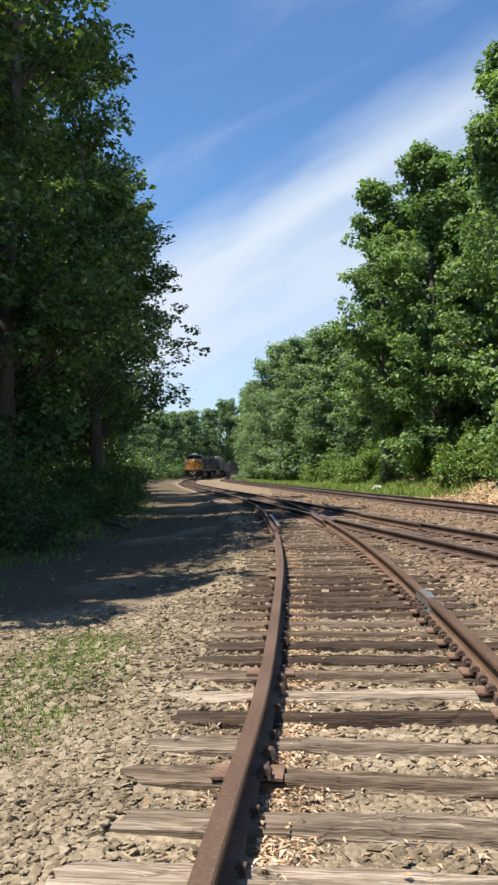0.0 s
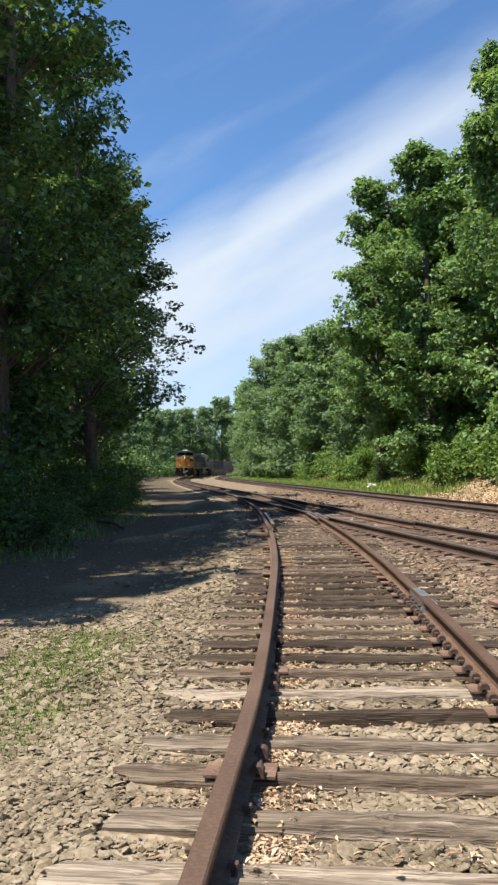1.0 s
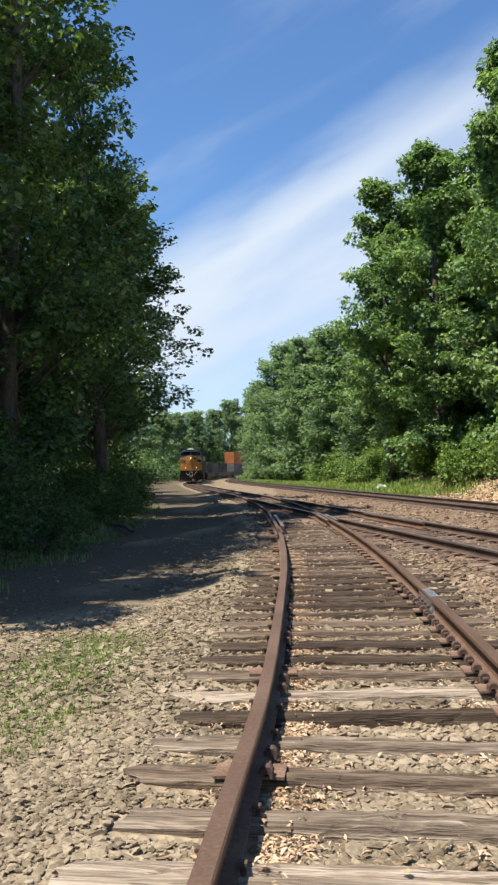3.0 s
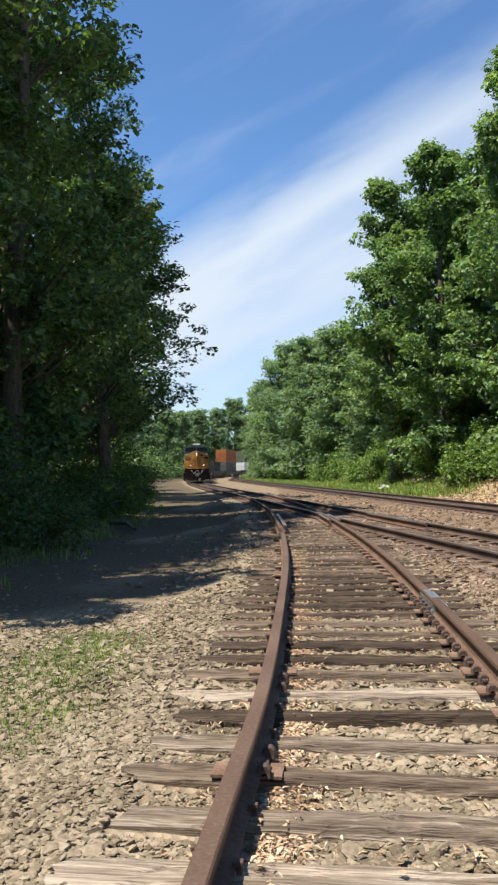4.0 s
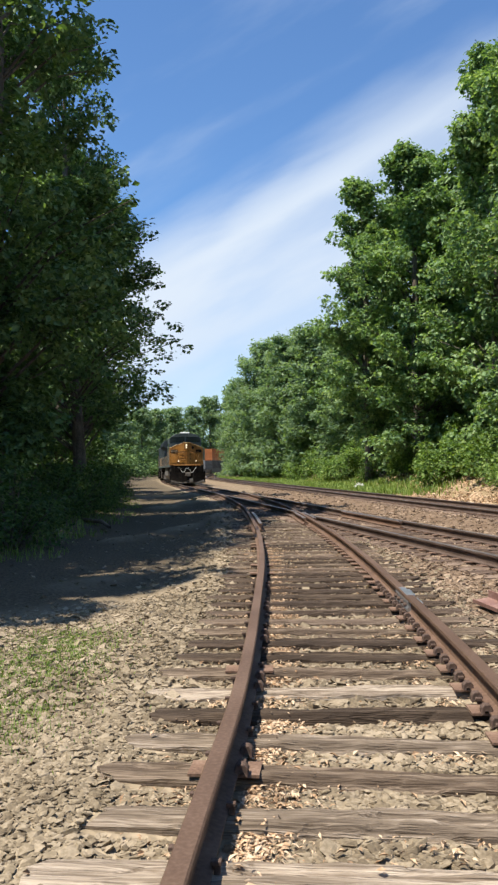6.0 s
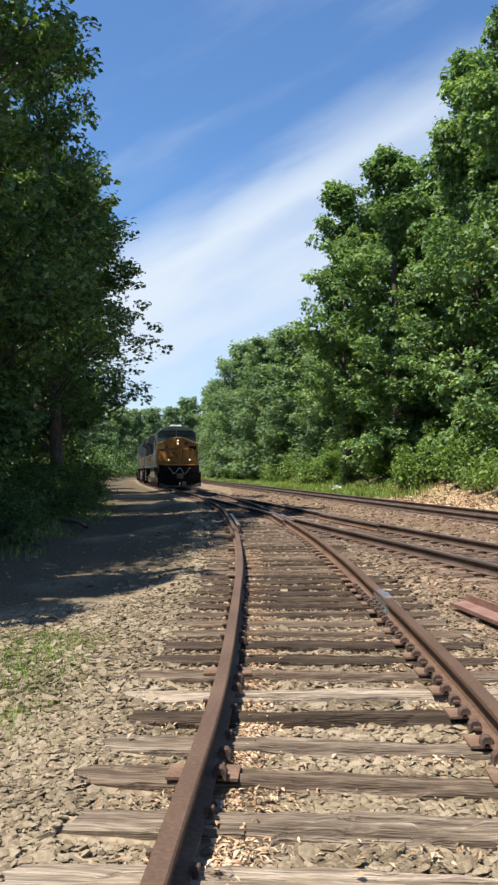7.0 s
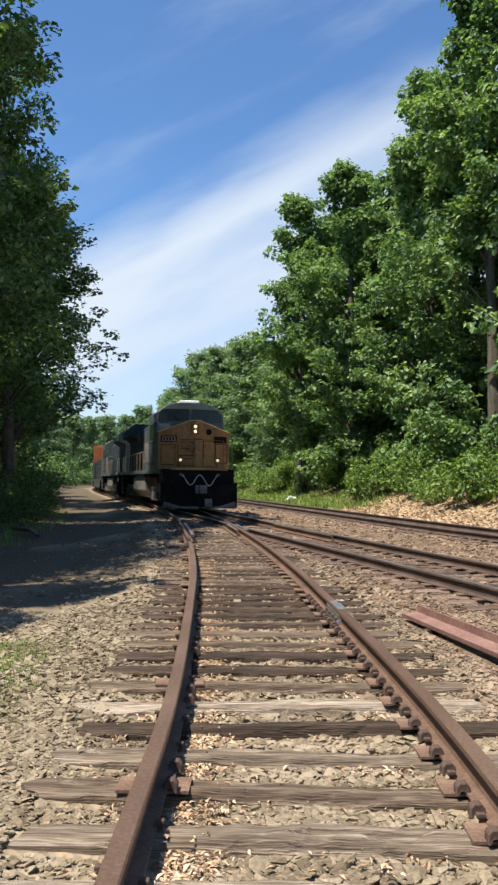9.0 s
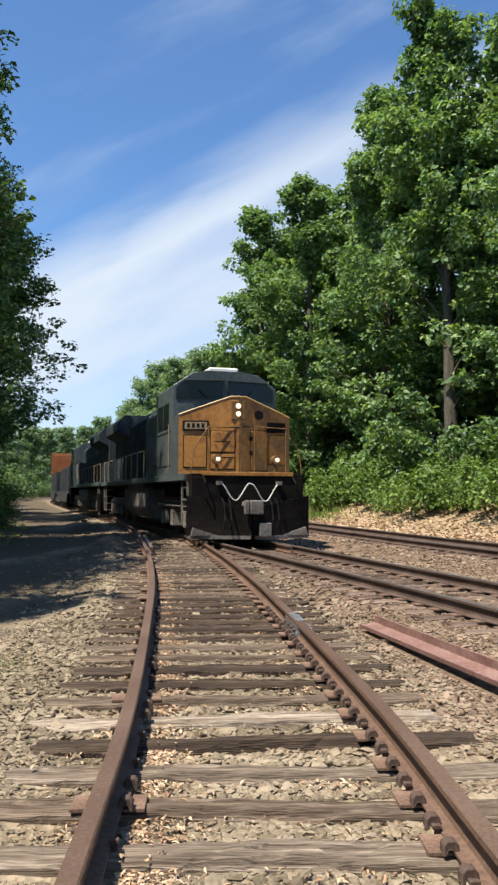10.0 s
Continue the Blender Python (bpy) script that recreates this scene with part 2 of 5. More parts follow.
MAIN = [(7.8, -20), (6.6, -8), (5.62, 2), (4.95, 8), (4.37, 12.5), (2.98, 21.7), (1.12, 35.3), (-0.82, 48.9), (-2.8, 62.5), (-5.6, 82.9), (-7.4, 96.5),
        (-10.2, 123.7), (-11.7, 157.7), (-10.6, 185), (-6.5, 210), (1.5, 233), (14, 254), (32, 272), (60, 290), (110, 310)]
FAR_MAIN = [(12.6, -20), (11.3, -8), (10.5, 3), (9.15, 17.5), (8.25, 24.5), (6.2, 43.8), (2.3, 78.7), (-1.6, 110), (-4.6, 140), (-4.6, 175), (-0.5, 202), (7, 223), (19, 243), (37, 260), (64, 278), (112, 298)]


def smooth_line(points, step=0.25):
    """A Catmull-Rom line through plan points, sampled at even steps of length."""
    p = np.array([points[0], *points, points[-1]], float)
    p[0], p[-1] = 2 * p[1] - p[2], 2 * p[-2] - p[-3]
    out = []
    for k in range(1, len(p) - 2):
        a, b, c, d = p[k - 1 : k + 3]
        s = np.linspace(0, 1, 40, endpoint=False)[:, None]
        out.append(0.5 * (2 * b + (c - a) * s + (2 * a - 5 * b + 4 * c - d) * s**2 + (3 * b - a - 3 * c + d) * s**3))
    out = np.concatenate([*out, p[-2:-1]])
    run = np.r_[0, np.cumsum(np.hypot(*np.diff(out, axis=0).T))]
    at = np.arange(0, run[-1], step)
    return np.stack([np.interp(at, run, out[:, 0]), np.interp(at, run, out[:, 1])], 1)


L_SIDING, L_MAIN, L_FAR = smooth_line(SIDING), smooth_line(MAIN), smooth_line(FAR_MAIN)


def rise(y):
    """The gentle climb of the line away from the eye."""
    return 1.5e-5 * np.clip(y, 0, 230) ** 2


def line_x(line, y):
    part_ = line[: len(line)] if line is L_SIDING else line[line[:, 1] < 200]
    order = np.argsort(part_[:, 1])
    return np.interp(y, part_[order, 1], part_[order, 0])


def smoothstep(a, b, v):
    s = np.clip((v - a) / (b - a), 0, 1)
    return s * s * (3 - 2 * s)


def ground_z(x, y):
    x, y = np.asarray(x, float), np.asarray(y, float)
    on_track = np.abs(x - line_x(L_SIDING, np.clip(y, -6, 43.5)))
    z = rise(y) - 0.028 - (0.038 - 0.020 * smoothstep(9, 16, y)) * (1 - smoothstep(1.0, 1.35, on_track))
    for line in (L_MAIN, L_FAR):
        z = z - 0.012 * (1 - smoothstep(1.1, 1.5, np.abs(x - line_x(line, np.clip(y, -20, 195)))))
    left = np.minimum(line_x(L_SIDING, np.clip(y, -6, 43.5)), line_x(L_MAIN, np.clip(y, -20, 195))) - x
    z = z - 0.10 * smoothstep(1.25, 2.6, left) + 0.55 * smoothstep(5.2, 9.0, left) + 2.5 * smoothstep(10, 40, left)
    right = x - line_x(L_FAR, np.clip(y, -20, 195))
    z = z - 0.22 * smoothstep(1.6, 3.2, right) + 1.5 * smoothstep(6.0, 11.5, right) + 2.5 * smoothstep(12, 50, right)
    z = z + 0.05 * np.sin(0.9 * x + 0.6 * np.sin(0.37 * y)) * np.sin(0.55 * y + 1.3) * (smoothstep(1.4, 2.4, left) + smoothstep(1.6, 3, right))
    mid = (line_x(L_MAIN, np.clip(y, -20, 195)) + line_x(L_FAR, np.clip(y, -20, 195))) / 2
    z = z - 0.12 * np.exp(-(((x - mid) / 0.7) ** 2)) * smoothstep(0, 1, right + 20)
    between = (line_x(L_SIDING, np.clip(y, -6, 43.5)) + line_x(L_MAIN, np.clip(y, -20, 195))) / 2
    z = z + ridge(x, y) * smoothstep(1.2, 1.7, left)
    gap = line_x(L_MAIN, np.clip(y, -20, 195)) - line_x(L_SIDING, np.clip(y, -6, 43.5))
    z = z - 0.08 * np.exp(-(((x - between) / 0.5) ** 2)) * smoothstep(3.2, 4.4, gap)
    return z


RIDGES = [((-2.6, 18.0), (-0.3, 28.0), 0.09, 0.32), ((-6.6, 45.5), (-2.6, 50.0), 0.16, 0.7), ((-3.4, 33.5), (-1.6, 43.0), 0.12, 0.45), ((-2.3, 11.3), (-1.0, 14.0), 0.05, 0.3)]


def ridge(x, y):
    """Low windrows of gravel beside the line: height, and how much of the place is crest."""
    z = 0 * x
    for (ax, ay), (bx, by), high, wide in RIDGES:
        d = np.array([bx - ax, by - ay])
        u = np.clip(((x - ax) * d[0] + (y - ay) * d[1]) / (d @ d), 0, 1)
        gap = np.hypot(x - ax - u * d[0], y - ay - u * d[1]) + 0.18 * np.sin(1.1 * y + 0.7 * x)
        z = z + high * np.exp(-((gap / wide) ** 2))
    return z


def mesh_of(name, verts, faces, mats, face_mats=None, smooth=False):
    me = bpy.data.meshes.new(name)
    me.from_pydata([tuple(v) for v in np.asarray(verts).tolist()], [], [tuple(f) for f in (faces.tolist() if isinstance(faces, np.ndarray) else faces)])
    for m in mats if isinstance(mats, (list, tuple)) else [mats]:
        me.materials.append(m)
    if face_mats is not None:
        me.polygons.foreach_set("material_index", np.asarray(face_mats, np.int32))
    if smooth:
        me.polygons.foreach_set("use_smooth", np.ones(len(me.polygons), bool))
    me.update()
    return me


def part_of(name, me, parent, m=None, label=""):
    ob = new(name, me)
    ob.parent = parent
    if m is not None:
        ob.matrix_basis = m
    if label:
        ob["label"] = label
    return ob


def part(name, bm, mat, parent, label="", m=None):
    """Links a bmesh as one mesh object under a thing or a part."""
    me = bpy.data.meshes.new(name)
    bmesh.ops.recalc_face_normals(bm, faces=bm.faces)
    bm.to_mesh(me)
    bm.free()
    for k in mat if isinstance(mat, (list, tuple)) else [mat]:
        me.materials.append(k)
    return part_of(name, me, parent, m, label)


# ---- ground ----


def build_ground():
    xs = np.r_[-420, -260, -160, -100, -70, -50, np.arange(-40, -12, 2.0), np.arange(-12, 16, 0.28), np.arange(16, 44, 2.0), 50, 70, 100, 160, 260, 420]
    ys = np.r_[-160, -90, -50, -30, -16, -8, np.arange(-4, 45, 0.3), np.arange(45, 110, 1.2), np.arange(110, 260, 6.0), 290, 340, 420, 560, 800]
    gx, gy = np.meshgrid(xs, ys)
    gz = ground_z(gx, gy)
    gz = np.where((gy < -8) | (gy > 260), np.maximum(gz, rise(gy) - 0.035), gz)
    nx, ny = len(xs), len(ys)
    idx = np.arange(nx * ny).reshape(ny, nx)
    faces = np.stack([idx[:-1, :-1], idx[:-1, 1:], idx[1:, 1:], idx[1:, :-1]], -1).reshape(-1, 4)
    me = mesh_of("ground", np.stack([gx, gy, gz], -1).reshape(-1, 3), faces, M_GROUND, smooth=True)
    x, y = gx.ravel(), gy.ravel()
    sid, main, far = line_x(L_SIDING, np.clip(y, -6, 43.5)), line_x(L_MAIN, np.clip(y, -20, 195)), line_x(L_FAR, np.clip(y, -20, 195))
    left, right = np.minimum(sid, main) - x, x - far
    brown = smoothstep(0.9, 1.6, x - sid)
    brown = np.maximum(brown, 0.55 * smoothstep(16, 24, y) * (left < 1.6))
    # first term: wood soil; second: oak shade painted on the gravel beside the siding
    soil_shade = smoothstep(4.6, 6.2, left) + 0.85 * smoothstep(1.2, 1.9, left) * smoothstep(11 - 1.2 * left, 15 - 1.2 * left, y)
    # windrow crests stay paler, for the sun streaks on them
    soil_shade = np.clip(soil_shade, 0, 1) * (1 - np.clip(ridge(x, y) / 0.10, 0, 1) * 0.55)
    litter = smoothstep(3.4, 4.8, right) * (1 - smoothstep(10, 14, right))
    soil_shade = np.maximum(soil_shade, smoothstep(10, 14, right))
    grass = smoothstep(3.6, 4.6, right) * (1 - smoothstep(5.6, 7.0, right)) * smoothstep(44, 60, y)
    patch = np.exp(-(((x + 1.75) / 0.55) ** 2 + ((y - 6.6) / 1.5) ** 2))
    grass = np.maximum(grass, 0.55 * patch)
    for name, cols in (("soil_shade", (brown, soil_shade, litter)), ("cover", (grass, grass * 0, grass * 0))):
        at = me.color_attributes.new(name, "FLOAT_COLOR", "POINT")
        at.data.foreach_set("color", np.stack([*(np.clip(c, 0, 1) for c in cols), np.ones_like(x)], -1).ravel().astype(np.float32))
    tagged(new("ground", me), "gravel and soil ground of a railway clearing, oak shade in its colour", "ground", kind="structure")


build_ground()

# ---- trees ----


def tube(points, radii, sides=7):
    """Rings round a polyline, as verts and faces."""
    p, r = np.asarray(points, float), np.asarray(radii, float)
    t = np.gradient(p, axis=0)
    t /= np.linalg.norm(t, axis=1, keepdims=True) + 1e-9
    ref = np.where(np.abs(t[:, 2:3]) > 0.9, [[1.0, 0, 0]], [[0, 0, 1.0]])
    u = np.cross(t, ref)
    u /= np.linalg.norm(u, axis=1, keepdims=True) + 1e-9
    v = np.cross(t, u)
    a = np.linspace(0, 2 * np.pi, sides, endpoint=False)
    ring = p[:, None] + r[:, None, None] * (np.cos(a)[None, :, None] * u[:, None] + np.sin(a)[None, :, None] * v[:, None])
    n = len(p)
    i = np.arange(n * sides).reshape(n, sides)
    f = np.stack([i[:-1], np.roll(i[:-1], -1, 1), np.roll(i[1:], -1, 1), i[1:]], -1).reshape(-1, 4)
    return ring.reshape(-1, 3), f


def merge(pieces):
    verts, faces, at = [], [], 0
    for v, f in pieces:
        verts.append(v)
        faces.append(f + at)
        at += len(v)
    return np.concatenate(verts), np.concatenate(faces)


def leaves(rng, centres, radii, count, size, flat=0.52, plain=False):
    """Small folded leaves scattered round clump centres: verts and triangles."""
    weight = np.asarray(radii) ** 2
    pick = rng.choice(len(centres), count, p=weight / weight.sum())
    d = rng.normal(size=(count, 3))
    d /= np.linalg.norm(d, axis=1, keepdims=True)
    far = rng.uniform(0.2, 1.0, count) ** 0.45 * (1 + 0.18 * rng.normal(size=count))
    off = d * (far * np.asarray(radii)[pick])[:, None] * [1, 1, flat]
    c = np.asarray(centres)[pick] + off
    normal = d * 0.6 + [0, 0, 0.9] + 0.5 * rng.normal(size=(count, 3))
    normal /= np.linalg.norm(normal, axis=1, keepdims=True)
    axis = np.cross(normal, rng.normal(size=(count, 3)))
    axis /= np.linalg.norm(axis, axis=1, keepdims=True) + 1e-9
    side = np.cross(normal, axis)
    s = (size * rng.uniform(0.55, 1.35, count))[:, None]
    fold = normal * s * 0.16
    tip, root = c + axis * s * 0.62, c - axis * s * 0.5
    a, b = c + side * s * 0.40 + fold, c - side * s * 0.40 + fold
    if plain:
        return np.stack([a, tip, b - axis * s * 0.5], 1).reshape(-1, 3), 3 * np.arange(count)[:, None] + [0, 1, 2]
    verts = np.stack([root, a, tip, b], 1).reshape(-1, 3)
    i = 4 * np.arange(count)[:, None]
    return verts, np.concatenate([i + [0, 1, 2], i + [0, 2, 3]], 0)


def make_tree(seed, height, radius, base, count, size, mat, clumps=70, low=0.55, name="tree", puff=1.0, plain=False, boughs=0, top=0.45):
    """A broadleaf tree: a tapered trunk with limbs and a crown of leaf clumps. base: where the crown starts, as a share of the height."""
    rng = np.random.default_rng(seed)
    tree = new(name)
    n = 9
    h = np.linspace(0, height * 0.9, n)
    wob = np.cumsum(rng.normal(size=(n, 2)) * 0.10, axis=0)
    wob[0] = 0
    trunk = np.c_[wob, h]
    thick = height * 0.013
    pieces = [tube(trunk, thick * (1.25 - 1.05 * h / height) + 0.03, 8)]
    u = base + (1 - base) * rng.uniform(0, 1, clumps) ** 0.85
    if boughs:
        # limbs gathered into boughs, with gaps between them
        of = np.arange(clumps) % boughs
        u = np.clip(u[:boughs][of] + rng.normal(size=clumps) * 0.022, base, 1)
    u[:4] = [0.99, 0.95, 0.97, 0.93]
    w = (u - base) / (1 - base)
    prof = radius * (low + (1 - low) * np.sin(np.pi * np.clip(w * 0.9 + 0.12, 0, 1))) * np.clip(1.25 - w, 0.18, 1) ** top
    ang = 2.399963 * np.arange(clumps) + rng.normal(size=clumps) * 0.5
    reach = np.where(rng.uniform(size=clumps) < 0.72, rng.uniform(0.72, 1.06, clumps), rng.uniform(0.15, 0.7, clumps))
    if boughs:
        ang = ang[:boughs][of] + rng.normal(size=clumps) * 0.24
        reach = np.clip(reach[:boughs][of] + rng.normal(size=clumps) * 0.10, 0.1, 1.12)
    rr = prof * reach
    core = np.stack([np.interp(u * height, h, trunk[:, 0]), np.interp(u * height, h, trunk[:, 1])], 1)
    tips = np.c_[core + np.c_[np.cos(ang), np.sin(ang)] * rr[:, None], u * height]
    c, cr = [], []
    for k in range(clumps):
        z0 = max(height * base * 0.55, tips[k, 2] - 0.6 * rr[k] - 0.5)
        p0 = np.array([np.interp(z0, h, trunk[:, 0]), np.interp(z0, h, trunk[:, 1]), z0])
        mid = (p0 + tips[k]) / 2 + [0, 0, 0.16 * rr[k]]
        if k % 3 == 0:
            pieces.append(tube([p0, mid, tips[k]], [thick * 0.24, thick * 0.13, 0.010], 5))
        out = np.array([-math.sin(ang[k]), math.cos(ang[k]), 0])
        # sprays of leaves along the outer half of the limb, lowest at its tip
        for q in (0.45, 0.62, 0.78, 0.9, 1.0):
            at = (1 - q) ** 2 * p0 + 2 * q * (1 - q) * mid + q**2 * tips[k]
            c.append(at + out * rng.normal() * 0.16 * rr[k] + np.array([0, 0, rng.normal() * 0.05 * rr[k] - 0.05 * rr[k] * q**3]))
            cr.append(radius * puff * rng.uniform(0.085, 0.185) * (1.25 - 0.5 * q))
    c, cr = np.array(c), np.array(cr)
    v, f = merge(pieces)
    part_of("trunk", mesh_of("trunk", v, f, M_BARK, smooth=True), tree)
    v, f = leaves(rng, c, cr, count, size, flat=0.66, plain=plain)
    part_of("crown", mesh_of("crown", v, f, mat), tree)
    return tree


def make_shrub(seed, height, radius, count, size, mat):
    rng = np.random.default_rng(seed)
    shrub = new("shrub")
    n = 16
    ang, rr = rng.uniform(0, 2 * np.pi, n), radius * np.sqrt(rng.uniform(0, 1, n)) * 0.8
    top = height * rng.uniform(0.35, 0.95, n) * (1 - 0.4 * (rr / radius) ** 2)
    c = np.c_[np.cos(ang) * rr, np.sin(ang) * rr, top]
    pieces = [tube([(0.1 * x, 0.1 * y, -0.1), (x * 0.6, y * 0.6, z * 0.6), (x, y, z)], [0.03, 0.02, 0.008], 4) for x, y, z in c]
    v, f = merge(pieces)
    part_of("woody_stem", mesh_of("woody_stem", v, f, M_BARK), shrub)
    low = c * [1.05, 1.05, 0.45]
    v, f = leaves(rng, np.concatenate([c, low]), np.full(2 * n, radius * 0.34), count, size, flat=0.8)
    v[:, 2] = np.maximum(v[:, 2], 0.02)
    part_of("foliage", mesh_of("foliage", v, f, mat), shrub)
    return shrub


def stand(proto, x, y, scale=1.0, turn=0.0, sink=0.05, **tags):
    """scale: one number, or the spread and the height."""
    wide, high = scale if isinstance(scale, tuple) else (scale, scale)
    ob = copy_thing(proto, Matrix.Translation((x, y, float(ground_z(x, y)) - sink)) @ Matrix.Rotation(turn, 4, "Z") @ Matrix.Diagonal((wide, wide, high, 1)))
    return tagged(ob, **tags)


def drop_proto(ob):
    for o in (*ob.children_recursive, ob):
        bpy.data.objects.remove(o)


def build_woods():
    rng = random.Random(7)
    oaks = [make_tree(11 + k, 20, 5.0, (0.10, 0.10, 0.26)[k], 34000, 0.20, M_LEAF_OAK, 190, low=0.75, puff=0.85, boughs=48) for k in range(3)]
    back = [make_tree(15, 20, 5.0, 0.06, 8000, 0.55, M_LEAF_OAK, 90, low=0.8, plain=True), make_tree(35, 22, 5.0, 0.10, 8000, 0.6, M_LEAF_MAPLE, 90, low=0.6, plain=True)]
    maples = [make_tree(31 + k, 22, 5.0, 0.06, 36000, 0.26, M_LEAF_MAPLE, 190, low=0.62, puff=1.0, boughs=56) for k in range(3)]
    # trees at the bend, in the leaf colour that carries the haze
    slim = [make_tree(51 + k, 18, 4.4, 0.04, 18000, 0.36, M_LEAF_HAZE, 150, low=0.78, puff=1.5, plain=True, top=0.3) for k in range(3)]
    coarse = [make_tree(57 + k, 18, 4.4, 0.04, 6500, 0.62, M_LEAF_HAZE, 100, low=0.78, puff=1.7, plain=True, top=0.3) for k in range(3)]
    shrubs = [make_shrub(71 + k, (2.6, 2.1, 2.9)[k], (1.7, 1.9, 1.4)[k], 1700, 0.18, M_LEAF_SHRUB) for k in range(3)]
    dim = [make_shrub(81 + k, 2.6, 1.7, 2600, 0.11, M_LEAF_SHADED) for k in range(2)]
    left = dict(label="tall dark green oak tree beside the gravel clearing", category="tree", group="trees along the clearing")
    for x, y, s, k in LEFT_TREES:
        stand(oaks[k] if k < 3 else back[0], x, y, s, rng.uniform(0, 6.28), **left)
    right = dict(label="tall bright green maple tree on the bank", category="tree", group="trees on the bank")
    for x, y, s, k in RIGHT_TREES:
        stand(maples[k] if k < 3 else back[1], x, y, s, rng.uniform(0, 6.28), **right)
    mid = dict(label="broadleaf tree at the bend of the line, pale haze in its leaf colour", category="tree", group="trees at the bend")
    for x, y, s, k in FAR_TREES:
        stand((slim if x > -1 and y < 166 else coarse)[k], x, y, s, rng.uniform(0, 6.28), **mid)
    bush = dict(label="bright green leafy shrub at the wood's edge", category="shrub", group="shrubs on the bank")
    for x, y, s, k in shrub_row(rng):
        stand(shrubs[k], x, y, s, rng.uniform(0, 6.28), **bush)
    shade = dict(label="leafy shrub under the oaks, shade darkened into its leaf colour", category="shrub", group="shrubs under the oaks")
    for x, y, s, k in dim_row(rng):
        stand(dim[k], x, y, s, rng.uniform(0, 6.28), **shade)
    for p in oaks + maples + slim + coarse + shrubs + dim + back:
        drop_proto(p)


LEFT_TREES = [(-10.7, 7.6, (1.0, 1.0), 3), (-9.6, 13.5, (0.98, 0.98), 1), (-8.8, 19, (1.0, 1.0), 2), (-7.4, 24, (0.95, 0.98), 0), (-9.0, 29.5, (1.08, 1.30), 1),
              (-6.6, 34, (0.88, 0.70), 2), (-9.8, 45, (0.92, 1.26), 0), (-8.9, 50, (0.88, 1.06), 2), (-12.2, 58, (1.0, 1.0), 0),
              (-14.5, 23, 0.95, 3), (-15, 33, 1.0, 3), (-15, 15, 1.0, 3), (-17, 44, 1.0, 3), (-16, 71, (1.0, 0.68), 3), (-20, 55, 1.0, 3)]
RIGHT_TREES = [(11.5, 71, (1.12, 1.21), 2), (14.5, 65, (1.16, 1.19), 1), (18.1, 56, (1.14, 1.36), 2), (19.7, 48, (1.2, 1.43), 0), (23.2, 41, (1.2, 1.45), 1), (27, 33, 1.35, 3),
               (20, 68, 1.2, 3), (27, 58, 1.35, 3), (15.2, 76, (1.05, 1.14), 3), (17.7, 71, (1.1, 1.17), 3), (22, 57, 1.3, 3), (25, 49, 1.36, 3), (31, 46, 1.35, 3), (34, 35, 1.35, 3), (21.5, 78, 1.25, 3)]
FAR_TREES = [(12.8, 90, (1.1, 0.82), 0), (9.6, 101, (1.15, 1.02), 1), (7.2, 112, (1.2, 1.06), 2), (5.0, 123, (1.25, 1.14), 0), (3.0, 135, (1.2, 1.12), 1), (0.8, 149, (1.15, 1.0), 2),
             (0.8, 165, (1.1, 0.95), 0), (13, 108, (1.25, 1.02), 2), (12, 122, (1.25, 1.12), 1), (9, 138, (1.3, 1.2), 0), (17, 98, (1.2, 1.1), 1), (8, 155, (1.2, 1.25), 2), (9, 175, 1.2, 1),
             (6, 186, (1.2, 1.1), 0), (-19, 88, 0.85, 0), (-20.5, 102, 0.85, 1), (-22, 118, 0.8, 2), (-23, 135, 0.8, 0), (-24, 152, 0.8, 1), (-24, 170, 0.8, 2), (-22, 188, 0.85, 0),
             (-20, 207, 0.9, 1), (-17, 226, 1.0, 2), (-13, 240, 1.1, 1), (-8, 246, (1.1, 1.3), 0), (-2, 256, (1.2, 1.5), 1), (5, 262, (1.2, 1.6), 2), (12, 272, 1.4, 2), (-23, 228, 0.95, 0), (-12, 228, 0.75, 0), (-18, 240, 0.95, 1), (-26, 215, 0.9, 2), (-6, 262, 1.0, 0),
             (22, 284, 1.1, 0), (-23, 80, 0.9, 2)]


def shrub_row(rng):
    rows = []
    for k in range(38):
        y = 34 + k * 3.4
        x = float(line_x(L_FAR, min(y, 190))) + rng.uniform(8.2, 10.6) - 1.6 * float(smoothstep(60, 120, y))
        rows.append((x, y, rng.uniform(0.45, 1.3), rng.randrange(3)))
        rows.append((x + rng.uniform(1.6, 3.0), y + rng.uniform(-1, 1), rng.uniform(0.9, 2.0), rng.randrange(3)))
    return rows


def dim_row(rng):
    rows = []
    for k in range(24):
        y = 12 + k * 2.6
        x = min(float(line_x(L_SIDING, min(y, 43))), float(line_x(L_MAIN, y))) - rng.uniform(5.7, 6.9) - 0.8 * float(smoothstep(25, 50, y))
        rows.append((x, y, rng.uniform(0.4, 0.85), rng.randrange(2)))
        if k % 3 == 0:
            rows.append((x - rng.uniform(1.2, 2.2), y + rng.uniform(-1, 1), rng.uniform(0.9, 1.5), rng.randrange(2)))
    return rows


build_woods()


